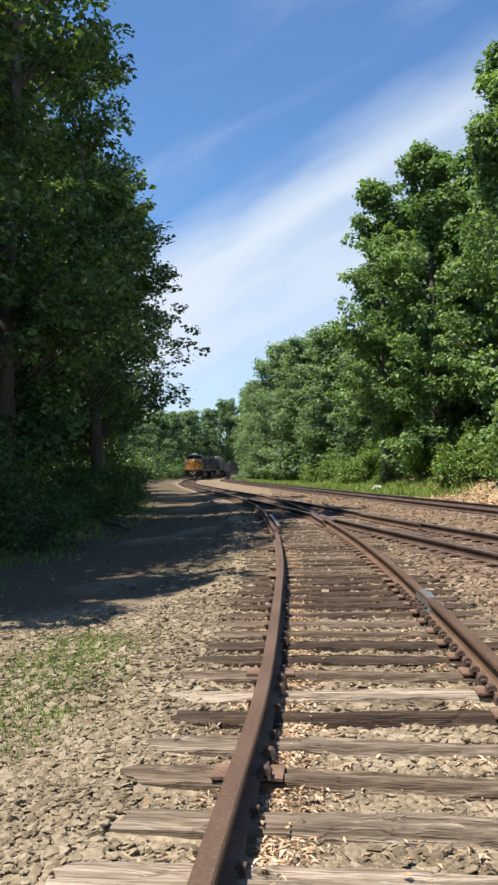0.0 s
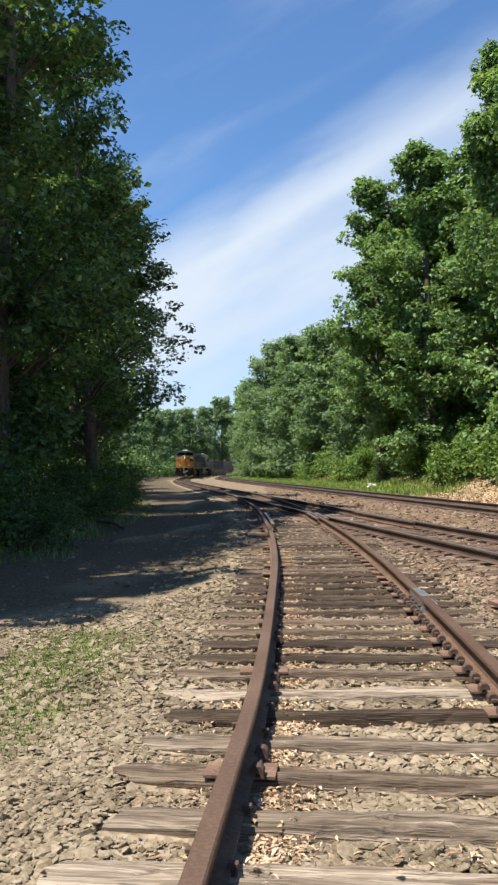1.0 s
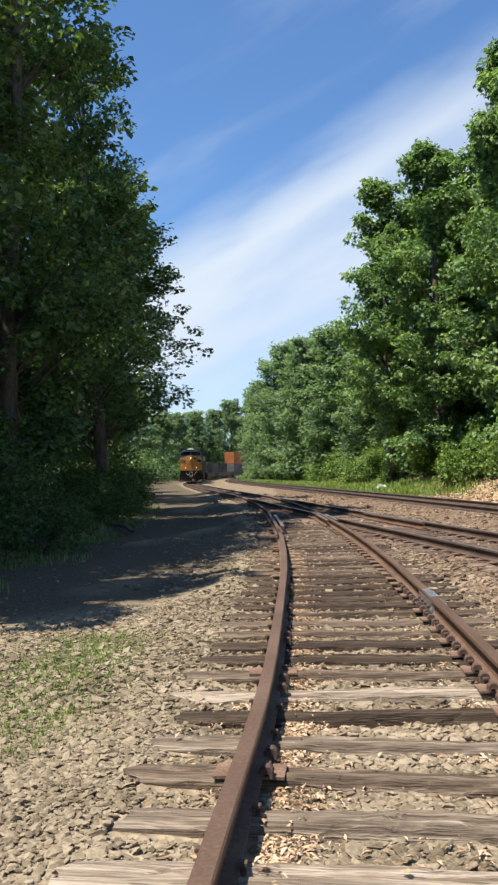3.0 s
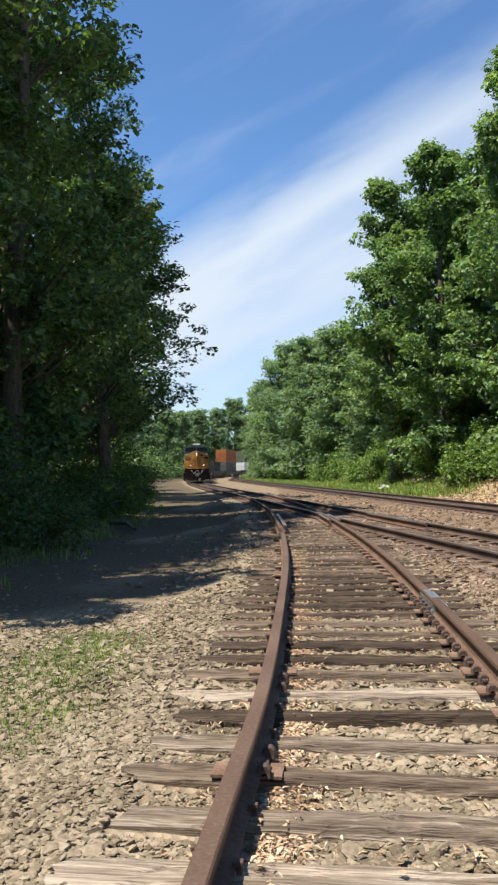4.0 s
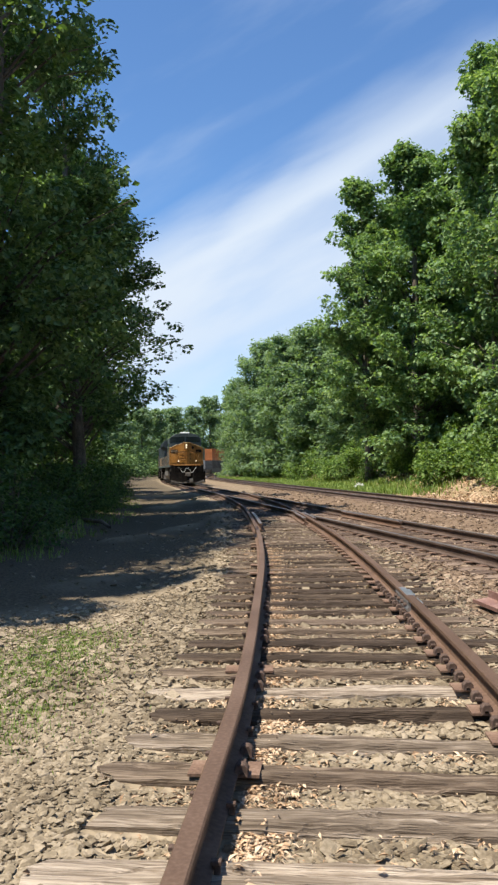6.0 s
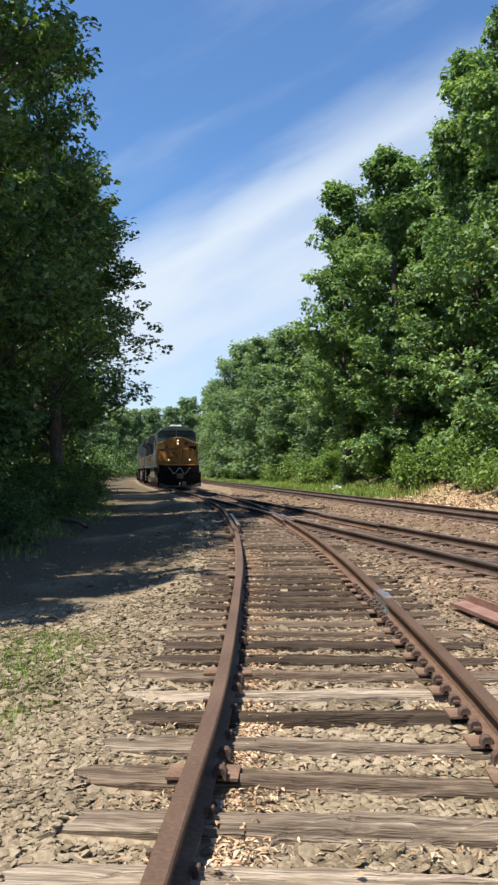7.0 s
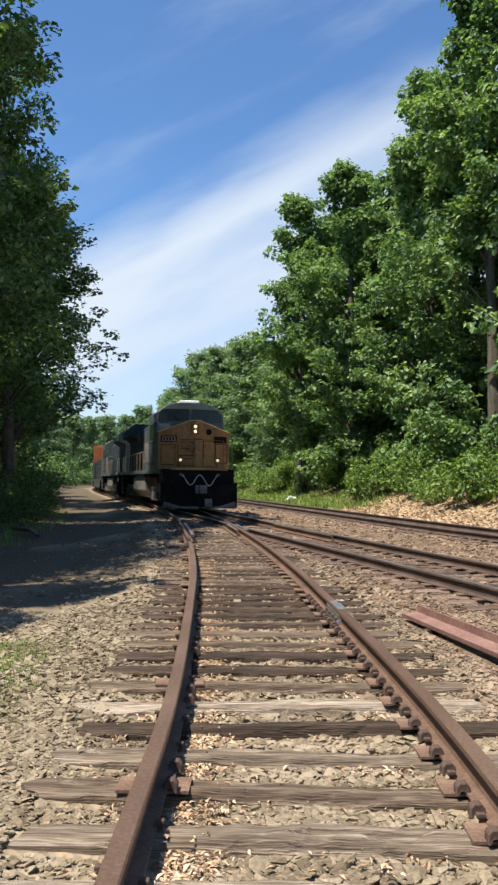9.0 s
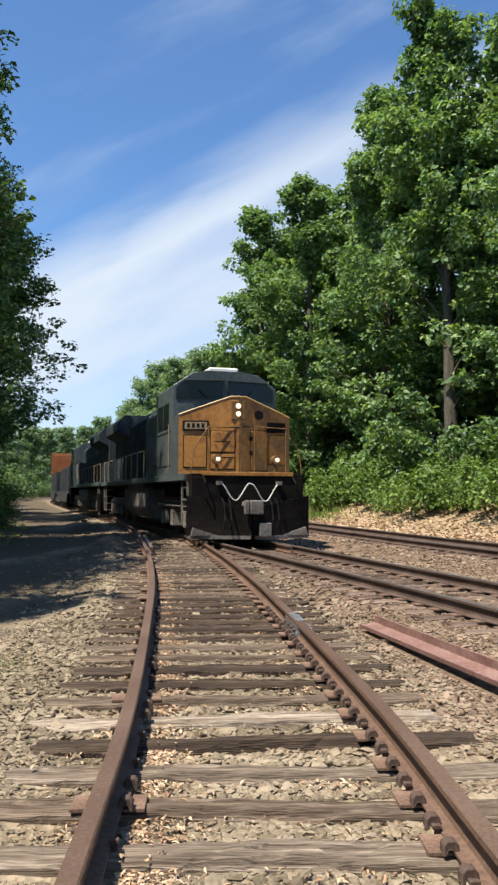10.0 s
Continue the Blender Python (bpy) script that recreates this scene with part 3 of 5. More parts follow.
def distant_woods():
    """The closed wood far round the clearing, too far off to tell its trees apart."""
    rng = np.random.default_rng(5)
    ring = []
    for a, b, n in (((-48, 60), (-46, 300), 70), ((-46, 300), (90, 330), 60), ((50, 20), (40, 260), 70), ((-30, -40), (-46, 60), 30), ((40, -40), (50, 20), 25), ((-30, -45), (40, -45), 25)):
        u = rng.uniform(0, 1, n)[:, None]
        ring.append(np.array(a) * (1 - u) + np.array(b) * u + rng.normal(size=(n, 2)) * 3)
    xy = np.concatenate(ring)
    top = rng.uniform(11, 19, len(xy))
    xy = np.concatenate([xy, np.c_[rng.uniform(-60, 40, 60), rng.uniform(262, 300, 60)], np.c_[rng.uniform(-42, -27, 40), rng.uniform(90, 240, 40)]])
    top = rng.uniform(11, 19, len(xy))
    c, r = [], []
    for (x, y), h in zip(xy, top):
        z0 = float(ground_z(x, y))
        for k in range(6):
            c.append((x + rng.normal() * 2, y + rng.normal() * 2, z0 + h * (0.08 + 0.17 * k)))
            r.append(3.4 - 0.25 * k)
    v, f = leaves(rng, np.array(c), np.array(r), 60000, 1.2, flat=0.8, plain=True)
    tagged(new("distant_woods", mesh_of("distant_woods", v, f, M_LEAF_HAZE)), "dense green woods closing the distance, haze in their leaf colour", "woods", kind="stuff")


distant_woods()


def distant_undergrowth():
    """Bushes that close the foot of the woods along the outer side of the far curve."""
    rng = np.random.default_rng(15)
    y = rng.uniform(72, 250, 420)
    x = line_x(L_MAIN, np.clip(y, -20, 195)) - rng.uniform(7.0, 14.0, 420) - 4 * smoothstep(195, 250, y) + 14 * smoothstep(215, 250, y) * rng.uniform(0, 1, 420)
    z = ground_z(x, y) + rng.uniform(0.4, 5.5, 420) * rng.uniform(0.3, 1, 420)
    v, f = leaves(rng, np.c_[x, y, z], rng.uniform(0.9, 1.9, 420), 34000, 0.42, flat=0.8, plain=True)
    tagged(new("distant_undergrowth", mesh_of("distant_undergrowth", v, f, M_LEAF_OAK)), "thick green bushes at the foot of the woods", "bushes", kind="stuff")


distant_undergrowth()

# ---- tracks ----
GAUGE = 1.51
RAIL_TOP = 0.18
PROFILE = [(-0.070, 0.012), (0.070, 0.012), (0.070, 0.022), (0.014, 0.040), (0.009, 0.060), (0.009, 0.128), (0.038, 0.140), (0.041, 0.146), (0.041, 0.172),
           (0.034, 0.179), (-0.034, 0.179), (-0.041, 0.172), (-0.041, 0.146), (-0.038, 0.140), (-0.009, 0.128), (-0.009, 0.060), (-0.014, 0.040), (-0.070, 0.022)]


def heading(line):
    t = np.gradient(line, axis=0)
    return t / np.linalg.norm(t, axis=1, keepdims=True)


def rail_mesh(line, offset, top_mat, profile=PROFILE, web_mat=None):
    far = np.flatnonzero(line[:, 1] > 60)
    if len(far) > 8:
        line = np.concatenate([line[: far[0]], line[far[0] :: 8], line[-1:]])
    t = heading(line)
    c = line + offset * np.stack([t[:, 1], -t[:, 0]], 1)
    n = np.stack([t[:, 1], -t[:, 0]], 1)
    pr = np.array(profile)
    z = rise(c[:, 1])
    v = np.concatenate([np.repeat(c[:, None], len(pr), 1) + n[:, None] * pr[None, :, :1], (z[:, None] + pr[None, :, 1])[..., None]], -1)
    k = len(pr)
    i = np.arange(len(c) * k).reshape(len(c), k)
    f = np.stack([i[:-1], i[1:], np.roll(i[1:], -1, 1), np.roll(i[:-1], -1, 1)], -1).reshape(-1, 4)
    mats = np.tile(np.array([1 if j in (8, 9, 10) else 0 for j in range(k)]), len(c) - 1)
    me = mesh_of("rail", v.reshape(-1, 3), f, [web_mat or M_RAIL, top_mat], mats)
    bm = bmesh.new()
    bm.from_mesh(me)
    bm.verts.ensure_lookup_table()
    bm.faces.new([bm.verts[j] for j in range(k)])
    bm.faces.new([bm.verts[len(c) * k - 1 - j] for j in range(k)])
    bmesh.ops.recalc_face_normals(bm, faces=bm.faces)
    bm.to_mesh(me)
    bm.free()
    return me


def tie_mesh(seed, length=2.6, width=0.208, depth=0.15):
    """A hewn sleeper with worn edges, uneven top, checked ends and a long split."""
    rng = np.random.default_rng(seed)
    nx, ny = 27, 7
    u, w = np.linspace(-0.5, 0.5, nx), np.linspace(-0.5, 0.5, ny)
    gx, gy = np.meshgrid(u * length, w * width)
    edge = np.abs(w)[:, None] * 2
    z = -0.020 * edge**4 - 0.010 * rng.uniform(0, 1, gx.shape) * edge**2 + 0.0035 * rng.normal(size=gx.shape)
    for row in rng.integers(1, ny - 1, 3):
        a = rng.integers(0, nx - 6)
        z[row, a : a + rng.integers(5, 16)] -= rng.uniform(0.014, 0.036)
    for row in (0, ny - 1):
        a = rng.integers(0, nx - 5)
        z[row, a : a + rng.integers(3, 9)] -= rng.uniform(0.015, 0.04)
    z = z + 0.006 * np.sin(2.3 * gx + seed)
    gx = gx + np.where(np.abs(u)[None, :] > 0.49, 0.03 * rng.normal(size=gx.shape), 0)
    gy = gy * (1 + 0.10 * np.sin(1.9 * gx + 2.1 * seed)) + 0.014 * np.sin(1.7 * gx + seed) + 0.006 * np.sin(6 * gx + seed) + 0.007 * rng.normal(size=gx.shape) * edge
    top = np.stack([gx, gy, z], -1).reshape(-1, 3)
    i = np.arange(nx * ny).reshape(ny, nx)
    rim = np.r_[i[0], i[1:, -1], i[-1, -2::-1], i[-2:0:-1, 0]]
    low = top[rim] * [1, 1, 0] + [0, 0, -depth]
    faces = [tuple(q) for q in np.stack([i[:-1, :-1], i[:-1, 1:], i[1:, 1:], i[1:, :-1]], -1).reshape(-1, 4)]
    b = len(top) + np.arange(len(rim))
    faces += [(rim[(j + 1) % len(rim)], rim[j], b[j], b[(j + 1) % len(rim)]) for j in range(len(rim))]
    return np.concatenate([top, low]), [tuple(int(q) for q in f) for f in faces]


# the nearest sleepers by half metres: bleached, weathered or brown
TIE_TONES = {5: "grey", 6: "pale", 7: "pale", 8: "grey", 9: "pale", 10: "grey", 11: "pale", 12: "grey", 13: "grey", 14: "brown", 15: "grey", 16: "brown"}


def build_track(name, line, length, top_mat, tie_mat, label, y_pieces, step=0.5, tie_len=2.6, phase=0.0, jitter=0.06):
    """Two rails on sleepers with plates. The sleepers nearest the eye are pieces; the rest is joined."""
    track = tagged(new(name), label, "railway track", kind="structure")
    for side in (-1, 1):
        part_of("rail", rail_mesh(line, side * GAUGE / 2, top_mat, web_mat=M_RAIL if name == "siding_track" else M_RAILMAIN_SHADE), track)
    shapes, old, tones = [], [], {"pale": [], "grey": [], "brown": []}
    for k in range(8):
        v, f = tie_mesh(100 + k, tie_len)
        shapes.append(mesh_of("tie", v, f, M_TIE_PALE if k in (2, 5) and name == "siding_track" else tie_mat))
        old.append(mesh_of("tie", v, f, M_TIE_OLD))
        if name == "siding_track":
            for tone, m_ in (("pale", M_TIE_PALE), ("grey", M_TIE), ("brown", M_TIE_OLD)):
                tones[tone].append(mesh_of("tie", v, f, m_))
    plate = bpy.data.meshes.new("tie_plate")
    bm = bmesh.new()
    bmesh.ops.create_cube(bm, size=1)
    bmesh.ops.scale(bm, vec=(0.34, 0.18, 0.014), verts=bm.verts)
    bmesh.ops.translate(bm, vec=(0, 0, 0.007), verts=bm.verts)
    bm.to_mesh(plate)
    bm.free()
    plate.materials.append(M_RUST)
    rng = random.Random(len(line))
    t = heading(line)
    run = 0.25 * np.arange(len(line))
    rest_v, rest_f, at = [], [], 0
    s = float(np.interp(phase, line[:, 1], run)) if phase else 0.0
    while s < run[-1]:
        p = np.array([np.interp(s, run, line[:, 0]), np.interp(s, run, line[:, 1])])
        d = np.array([np.interp(s, run, t[:, 0]), np.interp(s, run, t[:, 1])])
        turn = math.atan2(d[1], d[0]) - math.pi / 2 + rng.uniform(-0.025, 0.025)
        shift = rng.uniform(-0.06, 0.06)
        z = float(rise(p[1]))
        if y_pieces[0] < p[1] < y_pieces[1]:
            m = Matrix.Translation((*(p + shift * np.array([d[1], -d[0]])), z + rng.uniform(-0.006, 0.006) - (0.014 if name == "siding_track" and p[1] > 17 else 0))) @ Matrix.Rotation(turn, 4, "Z")
            tone = TIE_TONES.get(round(2 * p[1])) if name == "siding_track" else None
            if tone is not None:
                part_of("tie", tones[tone][rng.randrange(8)], track, m)
            else:
                part_of("tie", rng.choice(old if name == "siding_track" and p[1] > 7.2 and rng.random() < 0.75 else shapes), track, m)
            for side in ((-1, 1) if rng.random() < 0.15 or name != "siding_track" else (1,)):
                q = p + side * GAUGE / 2 * np.array([d[1], -d[0]])
                part_of("tie_plate", plate, track, Matrix.Translation((*q, z)) @ Matrix.Rotation(turn, 4, "Z"))
        elif p[1] < length:
            c, sn = math.cos(turn), math.sin(turn)
            w, h = 1.3, 0.11
            box = np.array([(-w, -h, 0), (w, -h, 0), (w, h, 0), (-w, h, 0), (-w, -h, -0.1), (w, -h, -0.1), (w, h, -0.1), (-w, h, -0.1)])
            xy = np.stack([box[:, 0] * c - box[:, 1] * sn + p[0], box[:, 0] * sn + box[:, 1] * c + p[1], box[:, 2] + z], 1)
            rest_v.append(xy)
            rest_f += [tuple(at + j for j in q) for q in ((0, 1, 2, 3), (0, 4, 5, 1), (1, 5, 6, 2), (2, 6, 7, 3), (3, 7, 4, 0))]
            at += 8
        s += step * rng.uniform(1 - jitter, 1 + jitter)
    if rest_v:
        tagged(part_of("far_ties", mesh_of("far_ties", np.concatenate(rest_v), rest_f, tie_mat), track), kind="stuff")
    return track


build_track("siding_track", L_SIDING, 0, M_RAILDULL, M_TIE, "rusty siding track on weathered wooden ties", (-6, 30), phase=-5.5, jitter=0.0)
build_track("main_track", L_MAIN[8:], 190, M_RAILTOP, M_TIE_DARK, "main railway track on dark wooden ties", (4, 44))
build_track("far_main_track", L_FAR[8:], 190, M_RAILTOP, M_TIE_DARK, "second main railway track on dark wooden ties", (6, 44))

# ---- fastenings of the siding ----


def box(bm, x0, x1, y0, y1, z0, z1, mat=0):
    v = [bm.verts.new(p) for p in ((x0, y0, z0), (x1, y0, z0), (x1, y1, z0), (x0, y1, z0), (x0, y0, z1), (x1, y0, z1), (x1, y1, z1), (x0, y1, z1))]
    out = []
    for q in ((0, 3, 2, 1), (4, 5, 6, 7), (0, 1, 5, 4), (1, 2, 6, 5), (2, 3, 7, 6), (3, 0, 4, 7)):
        f = bm.faces.new([v[k] for k in q])
        f.material_index = mat
        out.append(f)
    return out


def bevelled(bm, width, segments=1):
    bmesh.ops.bevel(bm, geom=list(bm.edges), offset=width, segments=segments, affect="EDGES")
    return bm


def prism(bm, outline, axis, a, b, mat=0):
    """An outline of two coordinates pushed from a to b along the third axis."""
    def at(p, w):
        return {"x": (w, p[0], p[1]), "y": (p[0], w, p[1]), "z": (p[0], p[1], w)}[axis]
    lo, hi = [bm.verts.new(at(p, a)) for p in outline], [bm.verts.new(at(p, b)) for p in outline]
    n = len(outline)
    faces = [bm.faces.new(lo[::-1]), bm.faces.new(hi)] + [bm.faces.new((lo[k], lo[(k + 1) % n], hi[(k + 1) % n], hi[k])) for k in range(n)]
    for f in faces:
        f.material_index = mat
    return faces


def rod(bm, points, radius, sides=6, mat=0):
    v, f = tube(points, [radius] * len(points), sides)
    vs = [bm.verts.new(p) for p in v]
    for q in f:
        bm.faces.new([vs[k] for k in q]).material_index = mat
    bm.faces.new(vs[:sides][::-1]).material_index = mat
    bm.faces.new(vs[-sides:]).material_index = mat


def siding_frame(y, side):
    """A point under one rail of the siding and the heading there."""
    k = int(np.argmin(np.abs(L_SIDING[:, 1] - y)))
    t = heading(L_SIDING)[k]
    p = np.array([np.interp(y, L_SIDING[:, 1], L_SIDING[:, 0]), y]) + side * GAUGE / 2 * np.array([t[1], -t[0]])
    return p, math.atan2(t[1], t[0]) - math.pi / 2


def build_fastenings():
    track = bpy.data.objects["siding_track"]
    bm = bmesh.new()
    arch = [(-0.035, 0.0), (-0.035, 0.045), (-0.020, 0.062), (0.012, 0.062), (0.030, 0.045), (0.030, 0.0), (0.014, 0.0), (0.012, 0.030), (-0.014, 0.030), (-0.016, 0.0)]
    prism(bm, arch, "y", -0.028, 0.028)
    anchor = part("rail_anchor", bevelled(bm, 0.004), M_DARKRUST, track)
    bm = bmesh.new()
    box(bm, -0.012, 0.012, -0.009, 0.009, 0.0, 0.034)
    box(bm, -0.024, 0.016, -0.015, 0.015, 0.034, 0.052)
    spike = part("rail_spike", bevelled(bm, 0.003), M_DARKRUST, track)
    for k in range(16):
        y = 2.5 + 0.5 * k
        for side in (-1, 1):
            for dy in ((-0.13, 0.13) if side > 0 or k % 3 == 0 else ()):
                p, turn = siding_frame(y + dy, side)
                m = Matrix.Translation((*p, 0.004)) @ Matrix.Rotation(turn, 4, "Z") @ Matrix.Translation((-side * 0.088, 0, 0)) @ Matrix.Scale(-side, 4, (1, 0, 0))
                part_of("rail_anchor", anchor.data, track, m)
            for dx, dy in ((-0.085, 0.05), (0.085, -0.05)):
                p, turn = siding_frame(y + dy, side)
                part_of("rail_spike", spike.data, track, Matrix.Translation((*p, 0.0)) @ Matrix.Rotation(turn, 4, "Z") @ Matrix.Translation((dx, 0, 0)))
    bpy.data.objects.remove(anchor)
    bpy.data.objects.remove(spike)
    # bolted joint
    p, turn = siding_frame(8.52, 1)
    m = Matrix.Translation((*p, 0)) @ Matrix.Rotation(turn, 4, "Z")
    for side in (-1, 1):
        bm = bmesh.new()
        outline = [(side * 0.012, 0.035), (side * 0.052, 0.040), (side * 0.050, 0.060), (side * 0.030, 0.085), (side * 0.040, 0.125), (side * 0.036, 0.138), (side * 0.012, 0.130)]
        prism(bm, outline if side > 0 else outline[::-1], "y", -0.42, 0.42)
        bar = part("joint_bar", bm, M_JOINT, track, "grey steel joint bar with bolts", m)
        for k in range(4):
            bm = bmesh.new()
            bmesh.ops.create_cone(bm, segments=6, radius1=0.022, radius2=0.02, depth=0.03, cap_ends=True)
            part("bolt", bm, M_DARKRUST, bar, m=Matrix.Translation((side * 0.052, -0.3 + 0.2 * k, 0.088)) @ Matrix.Rotation(math.pi / 2, 4, "Y"))
    bm = bmesh.new()
    box(bm, -0.030, 0.034, -0.30, 0.22, 0.179, 0.184)
    box(bm, 0.034, 0.060, -0.26, 0.10, 0.150, 0.182)
    box(bm, 0.075, 0.15, -0.20, 0.15, 0.02, 0.085)
    part("rail_bond", bevelled(bm, 0.002), M_JOINT, track, "bright ground steel rail end", m)
    for k, (y, x) in enumerate(((8.47, 2.15), (8.10, 2.30))):
        v, f = tie_mesh(300 + k, 0.55, 0.18, 0.10)
        tagged(new("broken_tie", mesh_of("broken_tie", v, f, M_TIE)), "short broken end of a weathered tie", "railway tie").matrix_basis = pose(x, y, 0.0 - 0.02, 0, 0, 4)


M_JOINT = material("galvanised_steel", (0.25, 0.26, 0.28), (0.40, 0.42, 0.45), (0.58, 0.61, 0.66), rough=0.38, coarse=4, fine=50, bump=0.05, metal=0.8)
build_fastenings()


def build_channel():
    """A red steel channel that lies on the ballast beside the siding."""
    bm = bmesh.new()
    outline = [(-0.10, 0.0), (0.10, 0.0), (0.10, 0.105), (0.088, 0.105), (0.082, 0.024), (-0.086, 0.024), (-0.090, 0.046), (-0.10, 0.046)]
    prism(bm, outline, "y", -2.4, 2.4)
    ob = tagged(new("steel_channel"), "faded red steel channel lying on the ballast", "steel beam")
    part("beam", bevelled(bm, 0.003), M_REDRAIL, ob)
    ob.matrix_basis = Matrix.Translation((2.87, 6.48, 0.0)) @ Matrix.Rotation(math.radians(5.6), 4, "Z") @ Matrix.Rotation(math.radians(-9), 4, "Y")


build_channel()


def build_turnout():
    """Frog, guard rail and point rails where the siding joins the main line."""
    t = tagged(new("turnout"), "turnout frog and guard rails of worn steel", "railway turnout", kind="structure")
    k0, k1 = np.argmin(np.abs(L_MAIN[:, 1] - 19.5)), np.argmin(np.abs(L_MAIN[:, 1] - 25))
    part_of("guard_rail", rail_mesh(L_MAIN[k0:k1], GAUGE / 2 - 0.14, M_RAILTOP), t)
    k0, k1 = np.argmin(np.abs(L_SIDING[:, 1] - 19.5)), np.argmin(np.abs(L_SIDING[:, 1] - 25))
    part_of("guard_rail", rail_mesh(L_SIDING[k0:k1], -GAUGE / 2 + 0.14, M_RAILTOP), t)
    k0, k1 = np.argmin(np.abs(L_SIDING[:, 1] - 21.4)), np.argmin(np.abs(L_SIDING[:, 1] - 24.6))
    part_of("wing_rail", rail_mesh(L_SIDING[k0:k1], GAUGE / 2 + 0.13, M_RAILTOP), t)
    part_of("wing_rail", rail_mesh(L_SIDING[k0:k1], GAUGE / 2 - 0.13, M_RAILTOP), t)


build_turnout()

# ---- ballast, litter and grass ----
PHI = (1 + 5**0.5) / 2
ICO_V = np.array([(-1, PHI, 0), (1, PHI, 0), (-1, -PHI, 0), (1, -PHI, 0), (0, -1, PHI), (0, 1, PHI), (0, -1, -PHI), (0, 1, -PHI), (PHI, 0, -1), (PHI, 0, 1), (-PHI, 0, -1), (-PHI, 0, 1)]) / 1.9
ICO_F = np.array([(0, 11, 5), (0, 5, 1), (0, 1, 7), (0, 7, 10), (0, 10, 11), (1, 5, 9), (5, 11, 4), (11, 10, 2), (10, 7, 6), (7, 1, 8), (3, 9, 4), (3, 4, 2), (3, 2, 6), (3, 6, 8),
                  (3, 8, 9), (4, 9, 5), (2, 4, 11), (6, 2, 10), (8, 6, 7), (9, 8, 1)])
SHARD_V = np.array([(-1, -1, -1), (1, -1, -1), (1, 1, -1), (-1, 1, -1), (-1, -1, 1), (1, -1, 1), (1, 1, 1), (-1, 1, 1)]) * 0.78
SHARD_F = np.array([(0, 2, 1), (0, 3, 2), (4, 5, 6), (4, 6, 7), (0, 1, 5), (0, 5, 4), (1, 2, 6), (1, 6, 5), (2, 3, 7), (2, 7, 6), (3, 0, 4), (3, 4, 7)])


def turned(rng, n, tilt=0.35):
    a, b, c = rng.uniform(0, 2 * np.pi, n), rng.normal(size=n) * tilt, rng.normal(size=n) * tilt
    ca, sa, cb, sb, cc, sc = np.cos(a), np.sin(a), np.cos(b), np.sin(b), np.cos(c), np.sin(c)
    z, o = np.zeros(n), np.ones(n)
    rz = np.stack([ca, -sa, z, sa, ca, z, z, z, o], -1).reshape(-1, 3, 3)
    rx = np.stack([o, z, z, z, cb, -sb, z, sb, cb], -1).reshape(-1, 3, 3)
    ry = np.stack([cc, z, sc, z, o, z, -sc, z, cc], -1).reshape(-1, 3, 3)
    return rz @ rx @ ry


def on_tie(x, y):
    """Whether a plan point lies on a sleeper of the siding, or under one of its rails."""
    off = x - np.interp(y, L_SIDING[:, 1], L_SIDING[:, 0])
    near = np.abs((y - 3.0 + 0.25 + 0.03 * off) % 0.5 - 0.25) < 0.118
    return (near & (np.abs(off) < 1.30)), (np.abs(np.abs(off) - GAUGE / 2) < 0.085)


def scatter_stones(name, seed, y0, y1, density, small, big, base_v, base_f):
    rng = np.random.default_rng(seed)
    area = (y1 - y0) * (0.36 + 0.56) * (y0 + y1) / 2
    n = int(area * density)
    y = rng.uniform(y0**2, y1**2, n) ** 0.5
    x = rng.uniform(-0.36, 0.56, n) * y + rng.uniform(-0.3, 0.3, n)
    tie, rail = on_tie(x, y)
    off = x - np.interp(y, L_SIDING[:, 1], L_SIDING[:, 0])
    main = np.abs(x - line_x(L_MAIN, y)) < 1.0
    keep = ~rail & ~tie & (~main | (rng.uniform(size=n) < 0.45))
    keep &= ~((off < -2.7 + 0.3 * rng.normal(size=n)) & (y > 8.6) & (rng.uniform(size=n) < 0.85))
    # fewer stones here, so that the ground's painted shade shows
    keep &= ~((off < -1.5 + 0.2 * rng.normal(size=n)) & (y > 12.5 + off) & (rng.uniform(size=n) < 0.8))
    keep &= ~((np.abs(x - 2.87 + 0.098 * (y - 6.48)) < 0.17) & (y < 9.0) & (y > 4.0))
    x, y, tie, off = x[keep], y[keep], tie[keep], off[keep]
    n = len(x)
    s = (small + (big - small) * rng.uniform(0, 1, n) ** 1.5) * (1 + 0.45 * (rng.uniform(size=n) < 0.10)) * np.where((np.abs(off) < 0.72) & (y < 8) & (rng.uniform(size=n) < 0.7), 1.38, 1.0)
    shape = np.stack([s, s * rng.uniform(0.55, 1.0, n), s * rng.uniform(0.22, 0.42, n)], -1)[:, None] * 0.5
    v = base_v[None] * (1 + 0.26 * rng.normal(size=(n, len(base_v), 1))) * shape
    v = np.einsum("nij,nkj->nki", turned(rng, n, 0.24), v)
    z = ground_z(x, y) + s * 0.06 + np.where(tie, 0.065, 0) + rng.uniform(-0.006, 0.010, n)
    v += np.stack([x, y, z], -1)[:, None]
    red = off + rng.normal(size=n) * 0.35 > 1.35
    f = (base_f[None] + len(base_v) * np.arange(n)[:, None, None]).reshape(-1, 3)
    me = mesh_of(name, v.reshape(-1, 3), f, [M_STONE, M_STONE_RED], np.repeat(red.astype(np.int32), len(base_f)))
    tagged(new(name, me), "loose crushed stone ballast, grey and brown", "ballast", kind="stuff")


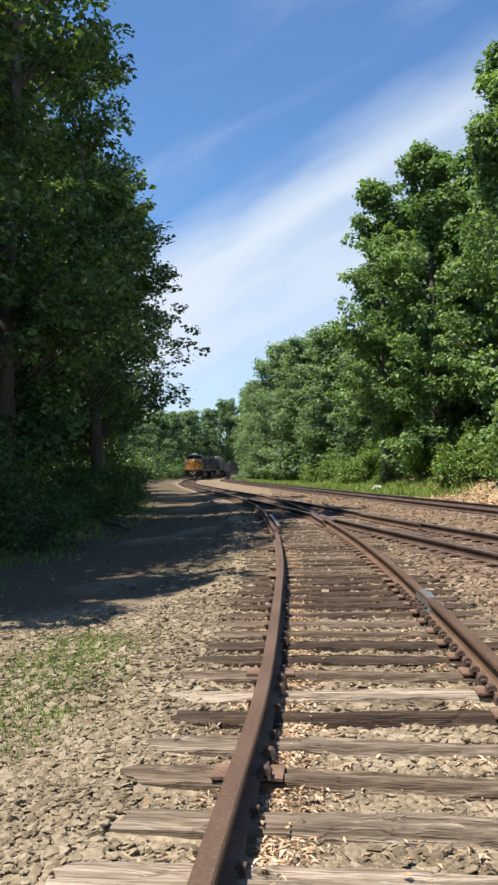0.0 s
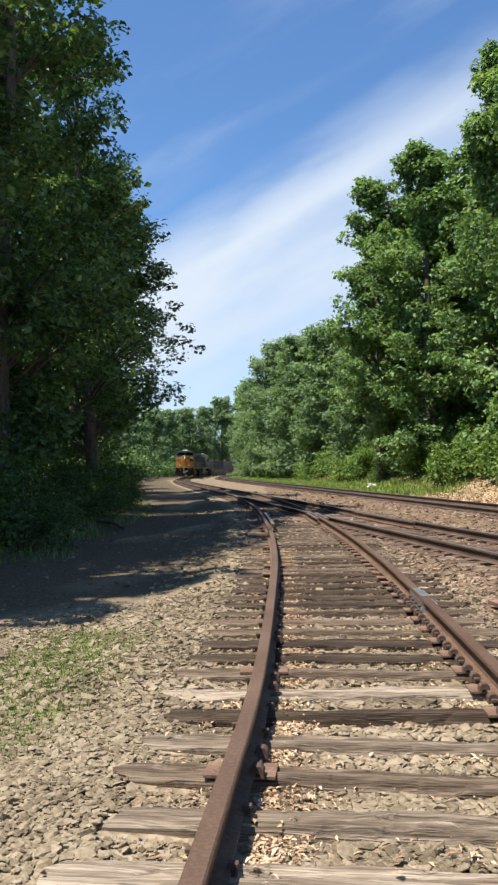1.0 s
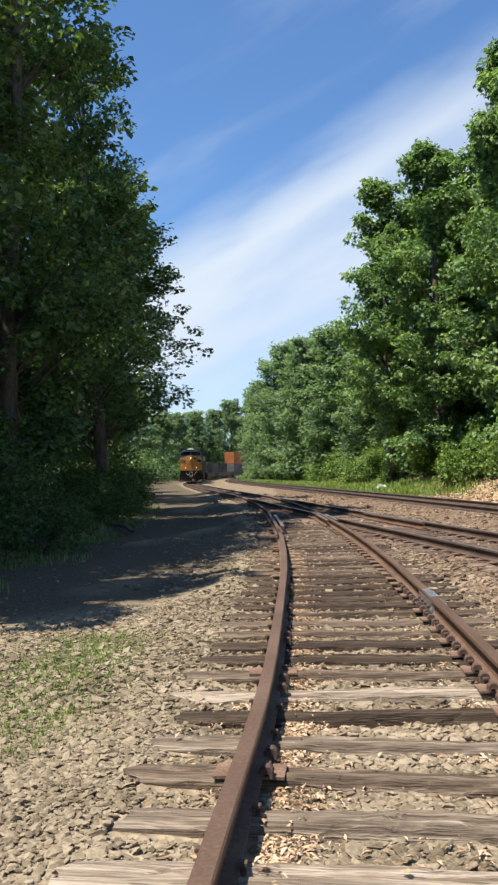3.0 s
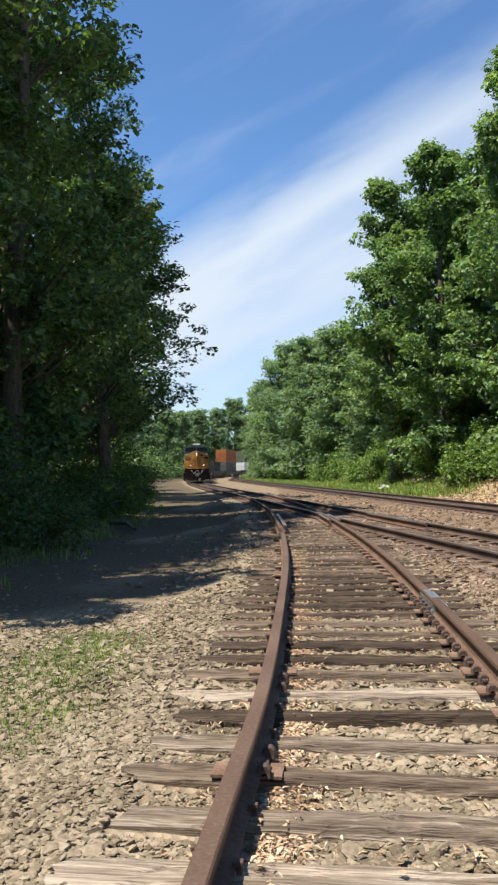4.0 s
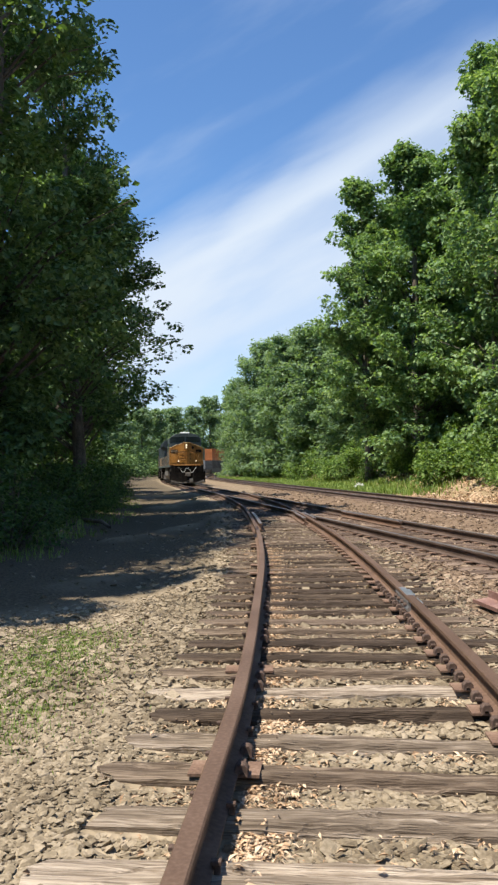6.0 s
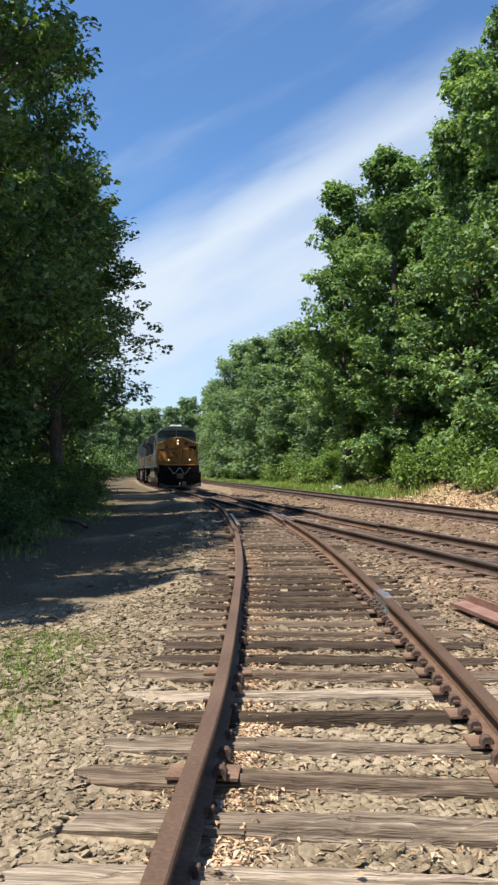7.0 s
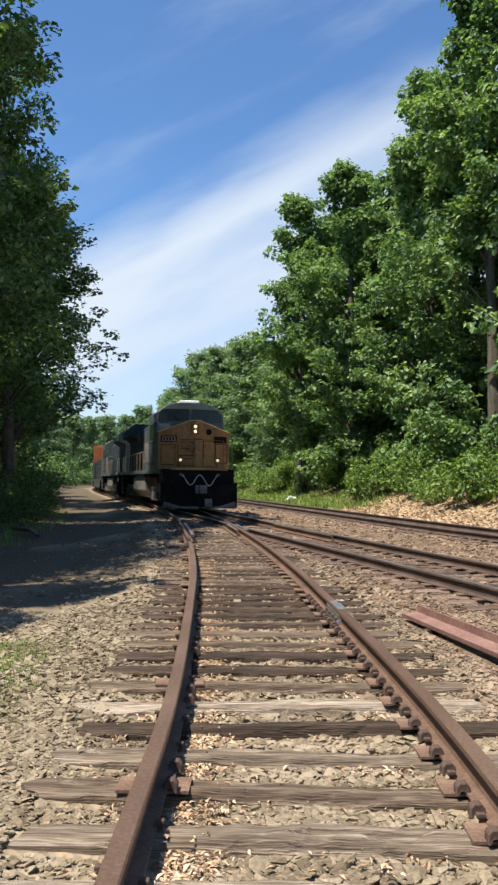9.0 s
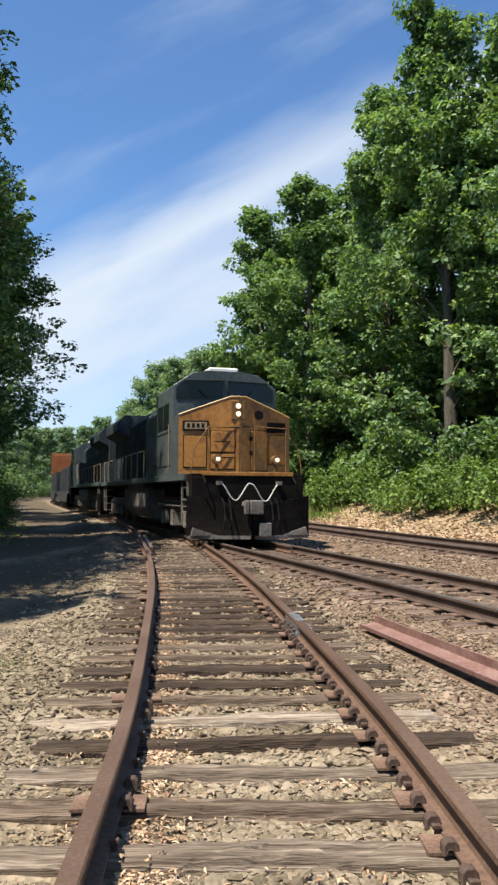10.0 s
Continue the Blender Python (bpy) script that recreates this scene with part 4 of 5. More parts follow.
scatter_stones("ballast_stones", 1, 2.2, 5.2, 2700, 0.020, 0.062, ICO_V, ICO_F)
scatter_stones("ballast_stones", 2, 5.2, 10.0, 900, 0.026, 0.068, SHARD_V, SHARD_F)
scatter_stones("ballast_stones", 4, 19.0, 34.0, 22, 0.07, 0.13, SHARD_V, SHARD_F)
scatter_stones("ballast_stones", 5, 34.0, 58.0, 4, 0.10, 0.20, SHARD_V, SHARD_F)
scatter_stones("ballast_stones", 3, 10.0, 19.0, 150, 0.045, 0.09, SHARD_V, SHARD_F)


def scatter_litter():
    """Dry leaves and wood chips in the track, most of them along the inner sides of the rails."""
    rng = np.random.default_rng(9)
    n = 46000
    y = 2.3 + 13 * rng.uniform(0, 1, n) ** 1.25
    c = np.interp(y, L_SIDING[:, 1], L_SIDING[:, 0])
    kind_ = rng.uniform(size=n)
    off = np.where(kind_ < 0.50, -GAUGE / 2 + 0.10 + np.abs(rng.normal(size=n)) * 0.13, np.where(kind_ < 0.60, GAUGE / 2 - 0.2 - np.abs(rng.normal(size=n)) * 0.15,
                   np.where(kind_ < 0.76, -GAUGE / 2 - 0.10 - np.abs(rng.normal(size=n)) * 0.18, rng.uniform(-0.9, 0.75, n))))
    x = c + off
    tie, rail = on_tie(x, y)
    # drifts: thick in places, thin between them
    drift = 0.5 + 0.5 * np.sin(4.1 * y + 2.2 * np.sin(3.1 * x + 0.7 * y)) * np.sin(2.3 * y - 5.2 * x + 0.6)
    keep = ~rail & (~tie | (rng.uniform(size=n) < 0.05)) & (rng.uniform(size=n) < np.where(kind_ < 0.50, 0.25 + 0.75 * drift**2, 0.05 + 0.75 * drift**3))
    x, y, tie = x[keep], y[keep], tie[keep]
    n = len(x)
    s = 0.006 + 0.021 * rng.uniform(0, 1, n) ** 2
    long_ = rng.uniform(0.2, 0.8, n)
    flat = np.stack([np.stack([-s, -s * long_ * 0.5, 0 * s], -1), np.stack([s * 0.2, -s * long_ * 0.7, 0.45 * s], -1), np.stack([s, s * long_ * 0.1, 0.05 * s], -1),
                     np.stack([s * 0.1, s * long_ * 0.7, 0.3 * s], -1)], 1)
    v = np.einsum("nij,nkj->nki", turned(rng, n, 0.34), flat)
    v += np.stack([x, y, ground_z(x, y) + 0.034 + np.where(tie, 0.035, 0)], -1)[:, None]
    f = (np.array([(0, 1, 2, 3)])[None] + 4 * np.arange(n)[:, None, None]).reshape(-1, 4)
    tagged(new("leaf_litter", mesh_of("leaf_litter", v.reshape(-1, 3), f, M_DRY)), "pale dry leaves and wood chips in the track", "leaf litter", kind="stuff")


scatter_litter()


def blades(name, x, y, tall, seed, mat, label, wide=0.006):
    rng = np.random.default_rng(seed)
    n = len(x)
    a = rng.uniform(0, 2 * np.pi, n)
    d = np.stack([np.cos(a), np.sin(a), 0 * a], -1)
    e = np.stack([-np.sin(a), np.cos(a), 0 * a], -1)
    h = (tall * rng.uniform(0.5, 1.3, n))[:, None]
    root = np.stack([x, y, ground_z(x, y) - 0.01], -1)
    w = wide * (1 + 0 * h)
    bend = rng.uniform(0.1, 0.6, n)[:, None]
    v = np.stack([root - e * w, root + e * w, root + d * h * bend * 0.3 + e * w * 0.7 + [0, 0, 1] * h * 0.6, root + d * h * bend + [0, 0, 1] * h,
                  root + d * h * bend * 0.3 - e * w * 0.7 + [0, 0, 1] * h * 0.6], 1)
    i = 5 * np.arange(n)[:, None]
    f = [tuple(q) for q in (i + [0, 1, 2, 4]).tolist()] + [tuple(q) for q in (i + [4, 2, 3]).tolist()]
    tagged(new(name, mesh_of(name, v.reshape(-1, 3), f, mat)), label, "grass", kind="stuff")


def build_grass():
    rng = np.random.default_rng(21)
    n = 8000
    cx, cy = rng.choice([-1.5, -1.65, -1.85, -1.45, -1.2], n), rng.choice([4.9, 5.6, 6.4, 7.0, 7.6], n)
    x, y = cx + rng.normal(size=n) * 0.2, cy + rng.normal(size=n) * 0.32
    blades("grass_tufts", x, y, 0.045, 22, M_GRASS, "short sparse grass growing through the gravel", 0.0045)
    n = 22000
    y = rng.uniform(40, 150, n)
    x = line_x(L_FAR, y) + rng.uniform(3.4, 8.5, n) - 1.2 * smoothstep(60, 120, y) + rng.normal(size=n) * 0.5
    keep = rng.uniform(size=n) < smoothstep(46, 58, y)
    blades("verge_grass", x[keep], y[keep], 0.42, 23, M_GRASS, "tall light green grass along the far track", 0.035)
    n = 7000
    y = rng.uniform(11, 70, n)
    x = np.minimum(line_x(L_SIDING, np.clip(y, -6, 43)), line_x(L_MAIN, y)) - rng.uniform(4.9, 7.0, n) - 0.8 * smoothstep(25, 50, y) + 0.5 * np.sin(1.3 * y)
    blades("shade_grass", x, y, 0.15, 24, M_GRASS, "weedy grass at the foot of the oaks", 0.009)


build_grass()


def bank_litter():
    """Dry leaves on the sunny bank."""
    rng = np.random.default_rng(41)
    n = 9000
    y = rng.uniform(24, 66, n)
    x = line_x(L_FAR, y) + rng.uniform(3.4, 10.5, n)
    s = rng.uniform(0.04, 0.11, n)
    flat = np.stack([np.stack([-s, -s * 0.3, 0 * s], -1), np.stack([s * 0.2, -s * 0.6, 0.3 * s], -1), np.stack([s, s * 0.1, 0.1 * s], -1), np.stack([s * 0.1, s * 0.6, 0.35 * s], -1)], 1)
    v = np.einsum("nij,nkj->nki", turned(rng, n, 0.4), flat)
    v += np.stack([x, y, ground_z(x, y) + 0.03], -1)[:, None]
    f = (np.array([(0, 1, 2, 3)])[None] + 4 * np.arange(n)[:, None, None]).reshape(-1, 4)
    tagged(new("bank_litter", mesh_of("bank_litter", v.reshape(-1, 3), f, M_DRY)), "dry tan leaves strewn over the bank", "leaf litter", kind="stuff")


bank_litter()


def build_fallen_log():
    v, f = tube([(0, 0, 0), (0.9, -1.9, 0.05), (1.45, -4.0, 0.02)], [0.07, 0.06, 0.045], 9)
    log = tagged(new("fallen_log", mesh_of("fallen_log", v, f, M_TIE_PALE, smooth=True)), "bleached fallen log at the edge of the shade", "log")
    log.matrix_basis = Matrix.Translation((-4.8, 25.6, float(ground_z(-4.2, 23.5)) + 0.08))


build_fallen_log()


def build_white_bloom():
    rng = np.random.default_rng(61)
    v, f = leaves(rng, np.array([(0, 0, 0.55), (0.25, 0.1, 0.5), (-0.2, 0, 0.4)]), np.array([0.2, 0.16, 0.16]), 160, 0.08)
    plant = tagged(new("flowering_weed"), "low weed with white blossom in the grass", "weed")
    part_of("blossom", mesh_of("blossom", v, f, M_BLOOM), plant)
    v, f = leaves(rng, np.array([(0, 0, 0.25), (0.2, 0.1, 0.2)]), np.array([0.3, 0.25]), 200, 0.10)
    v[:, 2] = np.maximum(v[:, 2], 0.0)
    part_of("foliage", mesh_of("foliage", v, f, M_LEAF_SHRUB), plant)
    plant.matrix_basis = Matrix.Translation((8.9, 60, float(ground_z(8.9, 60))))


M_BLOOM = material("white_blossom", (0.62, 0.62, 0.58), (0.74, 0.74, 0.70), (0.82, 0.82, 0.78), rough=0.7, coarse=4, fine=20, bump=0)
build_white_bloom()

# ---- train ----
TRAIN_SPEED = 13.75
NOSE_END = 20.6
M_ORANGE = material("orange_loco_paint", (0.150, 0.062, 0.012), (0.300, 0.128, 0.022), (0.395, 0.185, 0.042), rough=0.42, coarse=1.2, fine=9, bump=0.03, spec=0.5)
M_BLUE = material("dusty_dark_blue_paint", (0.034, 0.045, 0.047), (0.062, 0.078, 0.080), (0.105, 0.120, 0.118), rough=0.5, coarse=0.9, fine=8, bump=0.03, spec=0.3)
M_HOOD = material("dark_blue_hood_paint", (0.016, 0.021, 0.025), (0.030, 0.039, 0.044), (0.058, 0.070, 0.074), rough=0.7, coarse=0.9, fine=8, bump=0.03, spec=0.1)
M_BLACK = material("sooty_black_steel", (0.005, 0.0042, 0.0036), (0.009, 0.0076, 0.0066), (0.022, 0.018, 0.015), rough=0.8, coarse=2, fine=20, bump=0.1, spec=0.08)
M_DUSTY = material("dusty_bogie_steel", (0.06, 0.052, 0.045), (0.14, 0.125, 0.11), (0.27, 0.25, 0.225), rough=0.85, coarse=2, fine=20, bump=0.2)
M_TANK = material("dusty_grey_tank", (0.06, 0.055, 0.05), (0.13, 0.12, 0.108), (0.24, 0.225, 0.205), rough=0.75, coarse=1.5, fine=20, bump=0.1)
M_PALE = material("pale_rail_paint", (0.17, 0.12, 0.075), (0.26, 0.19, 0.12), (0.34, 0.26, 0.18), rough=0.6, coarse=4, fine=40, bump=0.0)
M_RAILPAINT = material("grimy_orange_rail_paint", (0.10, 0.05, 0.02), (0.19, 0.10, 0.035), (0.28, 0.16, 0.07), rough=0.6, coarse=4, fine=40, bump=0.0)
M_TRIM = material("yellow_trim_paint", (0.36, 0.22, 0.08), (0.48, 0.31, 0.12), (0.58, 0.40, 0.18), rough=0.45, coarse=2, fine=20, bump=0.0)
M_C_ORANGE = material("orange_container_paint", (0.26, 0.088, 0.030), (0.38, 0.135, 0.048), (0.46, 0.19, 0.080), rough=0.55, coarse=1, fine=10, bump=0.05)
M_C_GREY = material("grey_container_paint", (0.07, 0.07, 0.07), (0.12, 0.12, 0.12), (0.18, 0.18, 0.178), rough=0.55, coarse=1, fine=10, bump=0.05)
M_C_DARK = material("dark_container_paint", (0.025, 0.027, 0.030), (0.045, 0.048, 0.052), (0.075, 0.08, 0.085), rough=0.55, coarse=1, fine=10, bump=0.05)
M_C_WHITE = material("white_container_paint", (0.50, 0.50, 0.47), (0.66, 0.66, 0.63), (0.76, 0.76, 0.74), rough=0.5, coarse=1, fine=10, bump=0.03)
M_C_GREEN = material("olive_container_paint", (0.075, 0.085, 0.055), (0.115, 0.13, 0.085), (0.16, 0.175, 0.12), rough=0.55, coarse=1, fine=10, bump=0.05)


def glass_material():
    m = bpy.data.materials.new("dark_cab_glass")
    m.use_nodes = True
    p = m.node_tree.nodes["Principled BSDF"]
    p.inputs["Base Color"].default_value = (0.010, 0.012, 0.015, 1)
    p.inputs["Roughness"].default_value, p.inputs["Specular IOR Level"].default_value = 0.10, 0.35
    return m


def lamp_material(name, strength):
    m = bpy.data.materials.new(name)
    m.use_nodes = True
    p = m.node_tree.nodes["Principled BSDF"]
    p.inputs["Base Color"].default_value = (0.9, 0.85, 0.7, 1)
    p.inputs["Emission Color"].default_value = (1.0, 0.74, 0.40, 1)
    p.inputs["Emission Strength"].default_value = strength
    return m


M_GLASS = glass_material()
M_LAMP = lamp_material("lit_headlight", 1.0)
M_DITCH = lamp_material("lit_ditch_light", 0.55)


def place_on_main(s):
    run = np.r_[0, np.cumsum(np.hypot(*np.diff(L_MAIN, axis=0).T))]
    return np.array([np.interp(s, run, L_MAIN[:, 0]), np.interp(s, run, L_MAIN[:, 1])])


def rail_pose(nose, front, back):
    """The pose of a vehicle whose bogies ride front and back metres behind the train's nose."""
    a, b = place_on_main(nose + front), place_on_main(nose + back)
    d, c = a - b, (a + b) / 2
    return Matrix.Translation((*c, float(rise(c[1])) + RAIL_TOP)) @ Matrix.Rotation(math.atan2(d[1], d[0]) - math.pi / 2, 4, "Z")


def nose_run(t):
    run = np.r_[0, np.cumsum(np.hypot(*np.diff(L_MAIN, axis=0).T))]
    near = slice(0, int(np.argmax(L_MAIN[:, 1] > 100)))
    return float(np.interp(NOSE_END, L_MAIN[near, 1], run[near])) + TRAIN_SPEED * (10 - t)


def wheel_set(parent, y, radius):
    for side in (-1, 1):
        bm = bmesh.new()
        outline = [(0.30 * radius, -0.05), (0.82 * radius, -0.03), (radius + 0.028, -0.065), (radius + 0.028, -0.040), (radius, -0.030), (radius * 0.99, 0.065), (0.85 * radius, 0.065),
                   (0.75 * radius, 0.02), (0.32 * radius, 0.03), (0.28 * radius, 0.09), (0.05 * radius, 0.09)]
        n = 28
        rings = [[bm.verts.new((side * (0.745 + w), r * math.cos(2 * math.pi * k / n), r * math.sin(2 * math.pi * k / n))) for k in range(n)] for r, w in outline]
        for a, b in zip(rings, rings[1:]):
            for k in range(n):
                bm.faces.new((a[k], a[(k + 1) % n], b[(k + 1) % n], b[k]))
        bm.faces.new(rings[-1])
        bm.faces.new(rings[0][::-1])
        part("wheel", bm, M_DUSTY, parent, m=Matrix.Translation((0, y, radius)))


def bogie(parent, y, axles, radius):
    bm = bmesh.new()
    box(bm, -0.62, 0.62, min(axles) - 0.2, max(axles) + 0.2, radius + 0.05, radius + 0.42)
    for side in (-1, 1):
        a, b = min(axles) - 0.75, max(axles) + 0.75
        outline = [(a, 0.55), (a, 0.95), (a + 0.5, 1.05), (b - 0.5, 1.05), (b, 0.95), (b, 0.55), (b - 0.35, 0.55), (b - 0.6, 0.78), (a + 0.6, 0.78), (a + 0.35, 0.55)]
        prism(bm, outline, "x", side * 1.02, side * 1.18)
        for w in axles:
            box(bm, side * 1.02 if side > 0 else -1.27, side * 1.27 if side > 0 else -1.02, w - 0.19, w + 0.19, radius - 0.22, radius + 0.24)
        for w in np.linspace(min(axles) + 0.6, max(axles) - 0.6, max(2, len(axles))):
            rod(bm, [(side * 1.12, w, 0.42), (side * 1.12, w, 0.80)], 0.10, 8)
        rod(bm, [(side * 1.24, a + 0.3, 0.9), (side * 1.24, b - 0.3, 0.9)], 0.035, 6)
    bo = part("bogie", bm, M_DUSTY, parent, "dusty steel bogie", Matrix.Translation((0, y, 0)))
    for w in axles:
        wheel_set(bo, w, radius)


def build_locomotive(lit=True):
    ob = new("locomotive")
    # underframe and walkway
    bm = bmesh.new()
    box(bm, -1.58, 1.58, -10.6, 9.9, 1.62, 1.80)
    part("walkway", bevelled(bm, 0.01), M_BLUE, ob)
    bm = bmesh.new()
    box(bm, -0.8, 0.8, -10.2, 10.2, 1.15, 1.62)
    box(bm, -1.50, 1.50, 9.91, 10.55, 1.62, 1.79)
    part("underframe", bevelled(bm, 0.01), M_BLACK, ob)
    bm = bmesh.new()
    box(bm, -1.22, 1.22, 10.55, 10.60, 1.74, 1.84)
    part("front_sill", bevelled(bm, 0.01), M_ORANGE, ob)
    # nose: two faces that meet in a shallow point
    bm = bmesh.new()
    half = [(1.58, 1.80), (1.58, 3.44), (0.22, 3.94), (0.0, 3.94), (0.0, 1.80)]
    for side in (-1, 1):
        front = [bm.verts.new((side * x, 9.62 - 0.42 * x / 1.58, z)) for x, z in half]
        back = [bm.verts.new((side * x, 8.05, z)) for x, z in half]
        f = bm.faces.new(front)
        for k in range(3):
            g = bm.faces.new((front[k], front[k + 1], back[k + 1], back[k]))
            g.material_index = 1
    bmesh.ops.remove_doubles(bm, verts=bm.verts, dist=1e-4)
    nose = part("nose", bm, [M_ORANGE, M_BLUE], ob, "orange painted nose")
    for side in (-1, 1):
        bm = bmesh.new()
        rod(bm, [(side * 1.58, 9.20, 3.45), (side * 0.22, 9.56, 3.955), (0, 9.63, 3.955)], 0.022, 6)
        part("nose_trim", bm, M_TRIM, nose)

    def face(x0, x1, z0, z1, proud):
        """A plate that follows the two slopes of the nose."""
        bm = bmesh.new()
        slope = [(x, 9.62 - 0.42 * abs(x) / 1.58) for x in ((x0, 0.0, x1) if x0 * x1 < 0 else (x0, x1))]
        prism(bm, [(x, y - 0.05) for x, y in slope] + [(x, y + proud) for x, y in slope[::-1]], "z", z0, z1)
        return bm

    for name, x0, x1, z0, z1 in (("nose_door_panel", -0.86, -0.36, 1.92, 3.02), ("nose_locker_panel", 0.12, 0.74, 2.42, 2.98), ("nose_hatch", 0.12, 0.74, 1.95, 2.36),
                                 ("nose_side_panel", -1.44, -0.94, 2.10, 2.92), ("nose_side_panel", 0.86, 1.44, 2.00, 2.86)):
        part("panel_seam", face(x0 - 0.022, x1 + 0.022, z0 - 0.022, z1 + 0.022, 0.006), M_BLACK, nose)
        part(name, bevelled(face(x0, x1, z0, z1, 0.03), 0.006), M_ORANGE, nose)
    for x, z, half_ in ((0.42, 2.70, 0.24), (0.34, 2.26, 0.20), (-0.15, 3.12, 0.14), (-1.15, 3.00, 0.26), (0.30, 3.10, 0.30)):
        bm = bmesh.new()
        y = 9.66 - 0.42 * abs(x) / 1.58
        rod(bm, [(x - half_, y - 0.05, z), (x - half_, y + 0.03, z), (x + half_, y + 0.03, z), (x + half_, y - 0.05, z)], 0.016, 5)
        part("grab_iron", bm, M_BLACK, nose)
    for x, z in ((-0.36, 2.4), (-0.36, 2.8), (0.10, 2.6)):
        bm = bmesh.new()
        box(bm, x - 0.03, x + 0.03, 9.50, 9.60, z - 0.06, z + 0.06)
        part("hinge", bm, M_BLACK, nose)
    bm = bmesh.new()
    bmesh.ops.create_cone(bm, segments=20, radius1=0.13, radius2=0.12, depth=0.06, cap_ends=True)
    part("nose_port", bm, M_BLACK, nose, "dark round port", Matrix.Translation((-0.60, 9.47, 3.46)) @ Matrix.Rotation(math.pi / 2, 4, "X"))
    for x0, x1, pale in ((0.80, 1.48, M_PALE), (-1.44, -0.86, M_BLACK)):
        board = part("number_board", bevelled(face(x0, x1, 3.00, 3.28, 0.05), 0.008), M_BLACK, nose, "dark number board with a pale strip")
        part("number_strip", face(x0 + 0.05, x1 - 0.05, 3.045, 3.235, 0.056), pale, board)
        for k in range(4):
            x = x0 + 0.12 + 0.125 * k
            part("digit_bar", face(x, x + 0.075, 3.08, 3.20, 0.062), M_BLACK, board)
    bm = bmesh.new()
    box(bm, -0.17, 0.21, 9.50, 9.62, 3.32, 3.84)
    lights = part("headlight_housing", bevelled(bm, 0.015), M_RAILPAINT, nose)
    for z in (3.47, 3.69):
        bm = bmesh.new()
        bmesh.ops.create_uvsphere(bm, u_segments=16, v_segments=8, radius=0.07)
        bmesh.ops.scale(bm, vec=(1, 0.45, 1), verts=bm.verts)
        part("headlight", bm, M_LAMP if lit else M_PALE, lights, "lit round headlight", Matrix.Translation((0.02, 9.63, z)))
    for side in (-1, 1):
        bm = bmesh.new()
        rod(bm, [(0, -0.22, 0), (0, 0.0, 0)], 0.125, 14)
        rod(bm, [(0, -0.12, -0.30), (0, -0.12, -0.08)], 0.05, 8)
        ditch = part("ditch_light", bm, M_RAILPAINT, ob, m=Matrix.Translation((side * 0.80, 10.52, 2.17)))
        bm = bmesh.new()
        bmesh.ops.create_uvsphere(bm, u_segments=14, v_segments=8, radius=0.06)
        bmesh.ops.scale(bm, vec=(1, 0.4, 1), verts=bm.verts)
        part("ditch_lens", bm, M_DITCH if lit else M_PALE, ditch, "lit ditch light lens", Matrix.Translation((0, 0.01, 0)))
        bm = bmesh.new()
        rod(bm, [(side * 1.50, 10.45, 1.8), (side * 1.42, 10.45, 2.45), (side * 1.05, 10.48, 3.02), (side * 0.18, 10.50, 3.05), (side * 0.18, 10.50, 1.85)], 0.017, 6)
        rod(bm, [(side * 1.05, 10.48, 3.02), (side * 1.05, 10.48, 1.85)], 0.017, 6)
        part("front_handrail", bm, M_RAILPAINT, ob)
    # cab
    bm = bmesh.new()
    cab_outline = [(-1.54, 1.80), (1.54, 1.80), (1.54, 4.40), (0.98, 4.80), (0.5, 4.88), (-0.5, 4.88), (-0.98, 4.80), (-1.54, 4.40)]
    prism(bm, cab_outline, "y", 5.4, 8.10)
    cab = part("cab", bevelled(bm, 0.02), M_BLUE, ob, "dusty grey-blue driver's cab")
    for side in (-1, 1):
        bm = bmesh.new()
        outline = [(side * 0.07, 4.05), (side * 1.44, 4.00), (side * 1.44, 4.36), (side * 1.26, 4.53), (side * 0.07, 4.56)]
        prism(bm, outline if side > 0 else outline[::-1], "y", 8.085, 8.118)
        part("windscreen", bm, M_GLASS, cab, "dark reflective windscreen")
        bm = bmesh.new()
        rod(bm, [(side * 0.5, 8.15, 4.02), (side * 0.8, 8.16, 4.3)], 0.012, 5)
        part("wiper", bm, M_BLACK, cab)
        for y0, y1 in ((5.75, 6.55), (6.70, 7.55)):
            bm = bmesh.new()
            box(bm, min(side * 1.53, side * 1.552), max(side * 1.53, side * 1.552), y0, y1, 3.20, 3.95)
            part("cab_window", bm, M_GLASS, cab)
        bm = bmesh.new()
        rod(bm, [(side * 1.58, 7.75, 1.9), (side * 1.58, 7.75, 3.3)], 0.018, 5)
        part("grab_rail", bm, M_PALE, cab)
        for z0, z1, y0, y1 in ((2.05, 2.09, 5.6, 7.9), (3.05, 3.09, 5.5, 8.0), (1.9, 4.1, 5.58, 5.61), (1.9, 3.05, 6.6, 6.63)):
            bm = bmesh.new()
            box(bm, min(side * 1.53, side * 1.546), max(side * 1.53, side * 1.546), y0, y1, z0, z1)
            part("panel_seam", bm, M_BLACK, cab)
        bm = bmesh.new()
        prism(bm, [(side * 0.05, 4.58), (side * 1.24, 4.55), (side * 1.24, 4.60), (side * 0.05, 4.64)][:: int(side)], "y", 8.09, 8.24)
        part("sun_visor", bm, M_BLUE, cab)
    bm = bmesh.new()
    box(bm, -0.10, 0.10, 6.2, 6.6, 4.86, 5.0)
    part("roof_horn", bevelled(bm, 0.03), M_BLACK, cab)
    bm = bmesh.new()
    box(bm, -0.45, 0.45, 6.9, 7.9, 4.86, 5.02)
    part("roof_unit", bevelled(bm, 0.04), M_C_WHITE, cab, "pale roof unit")
    # hood with doors
    bm = bmesh.new()
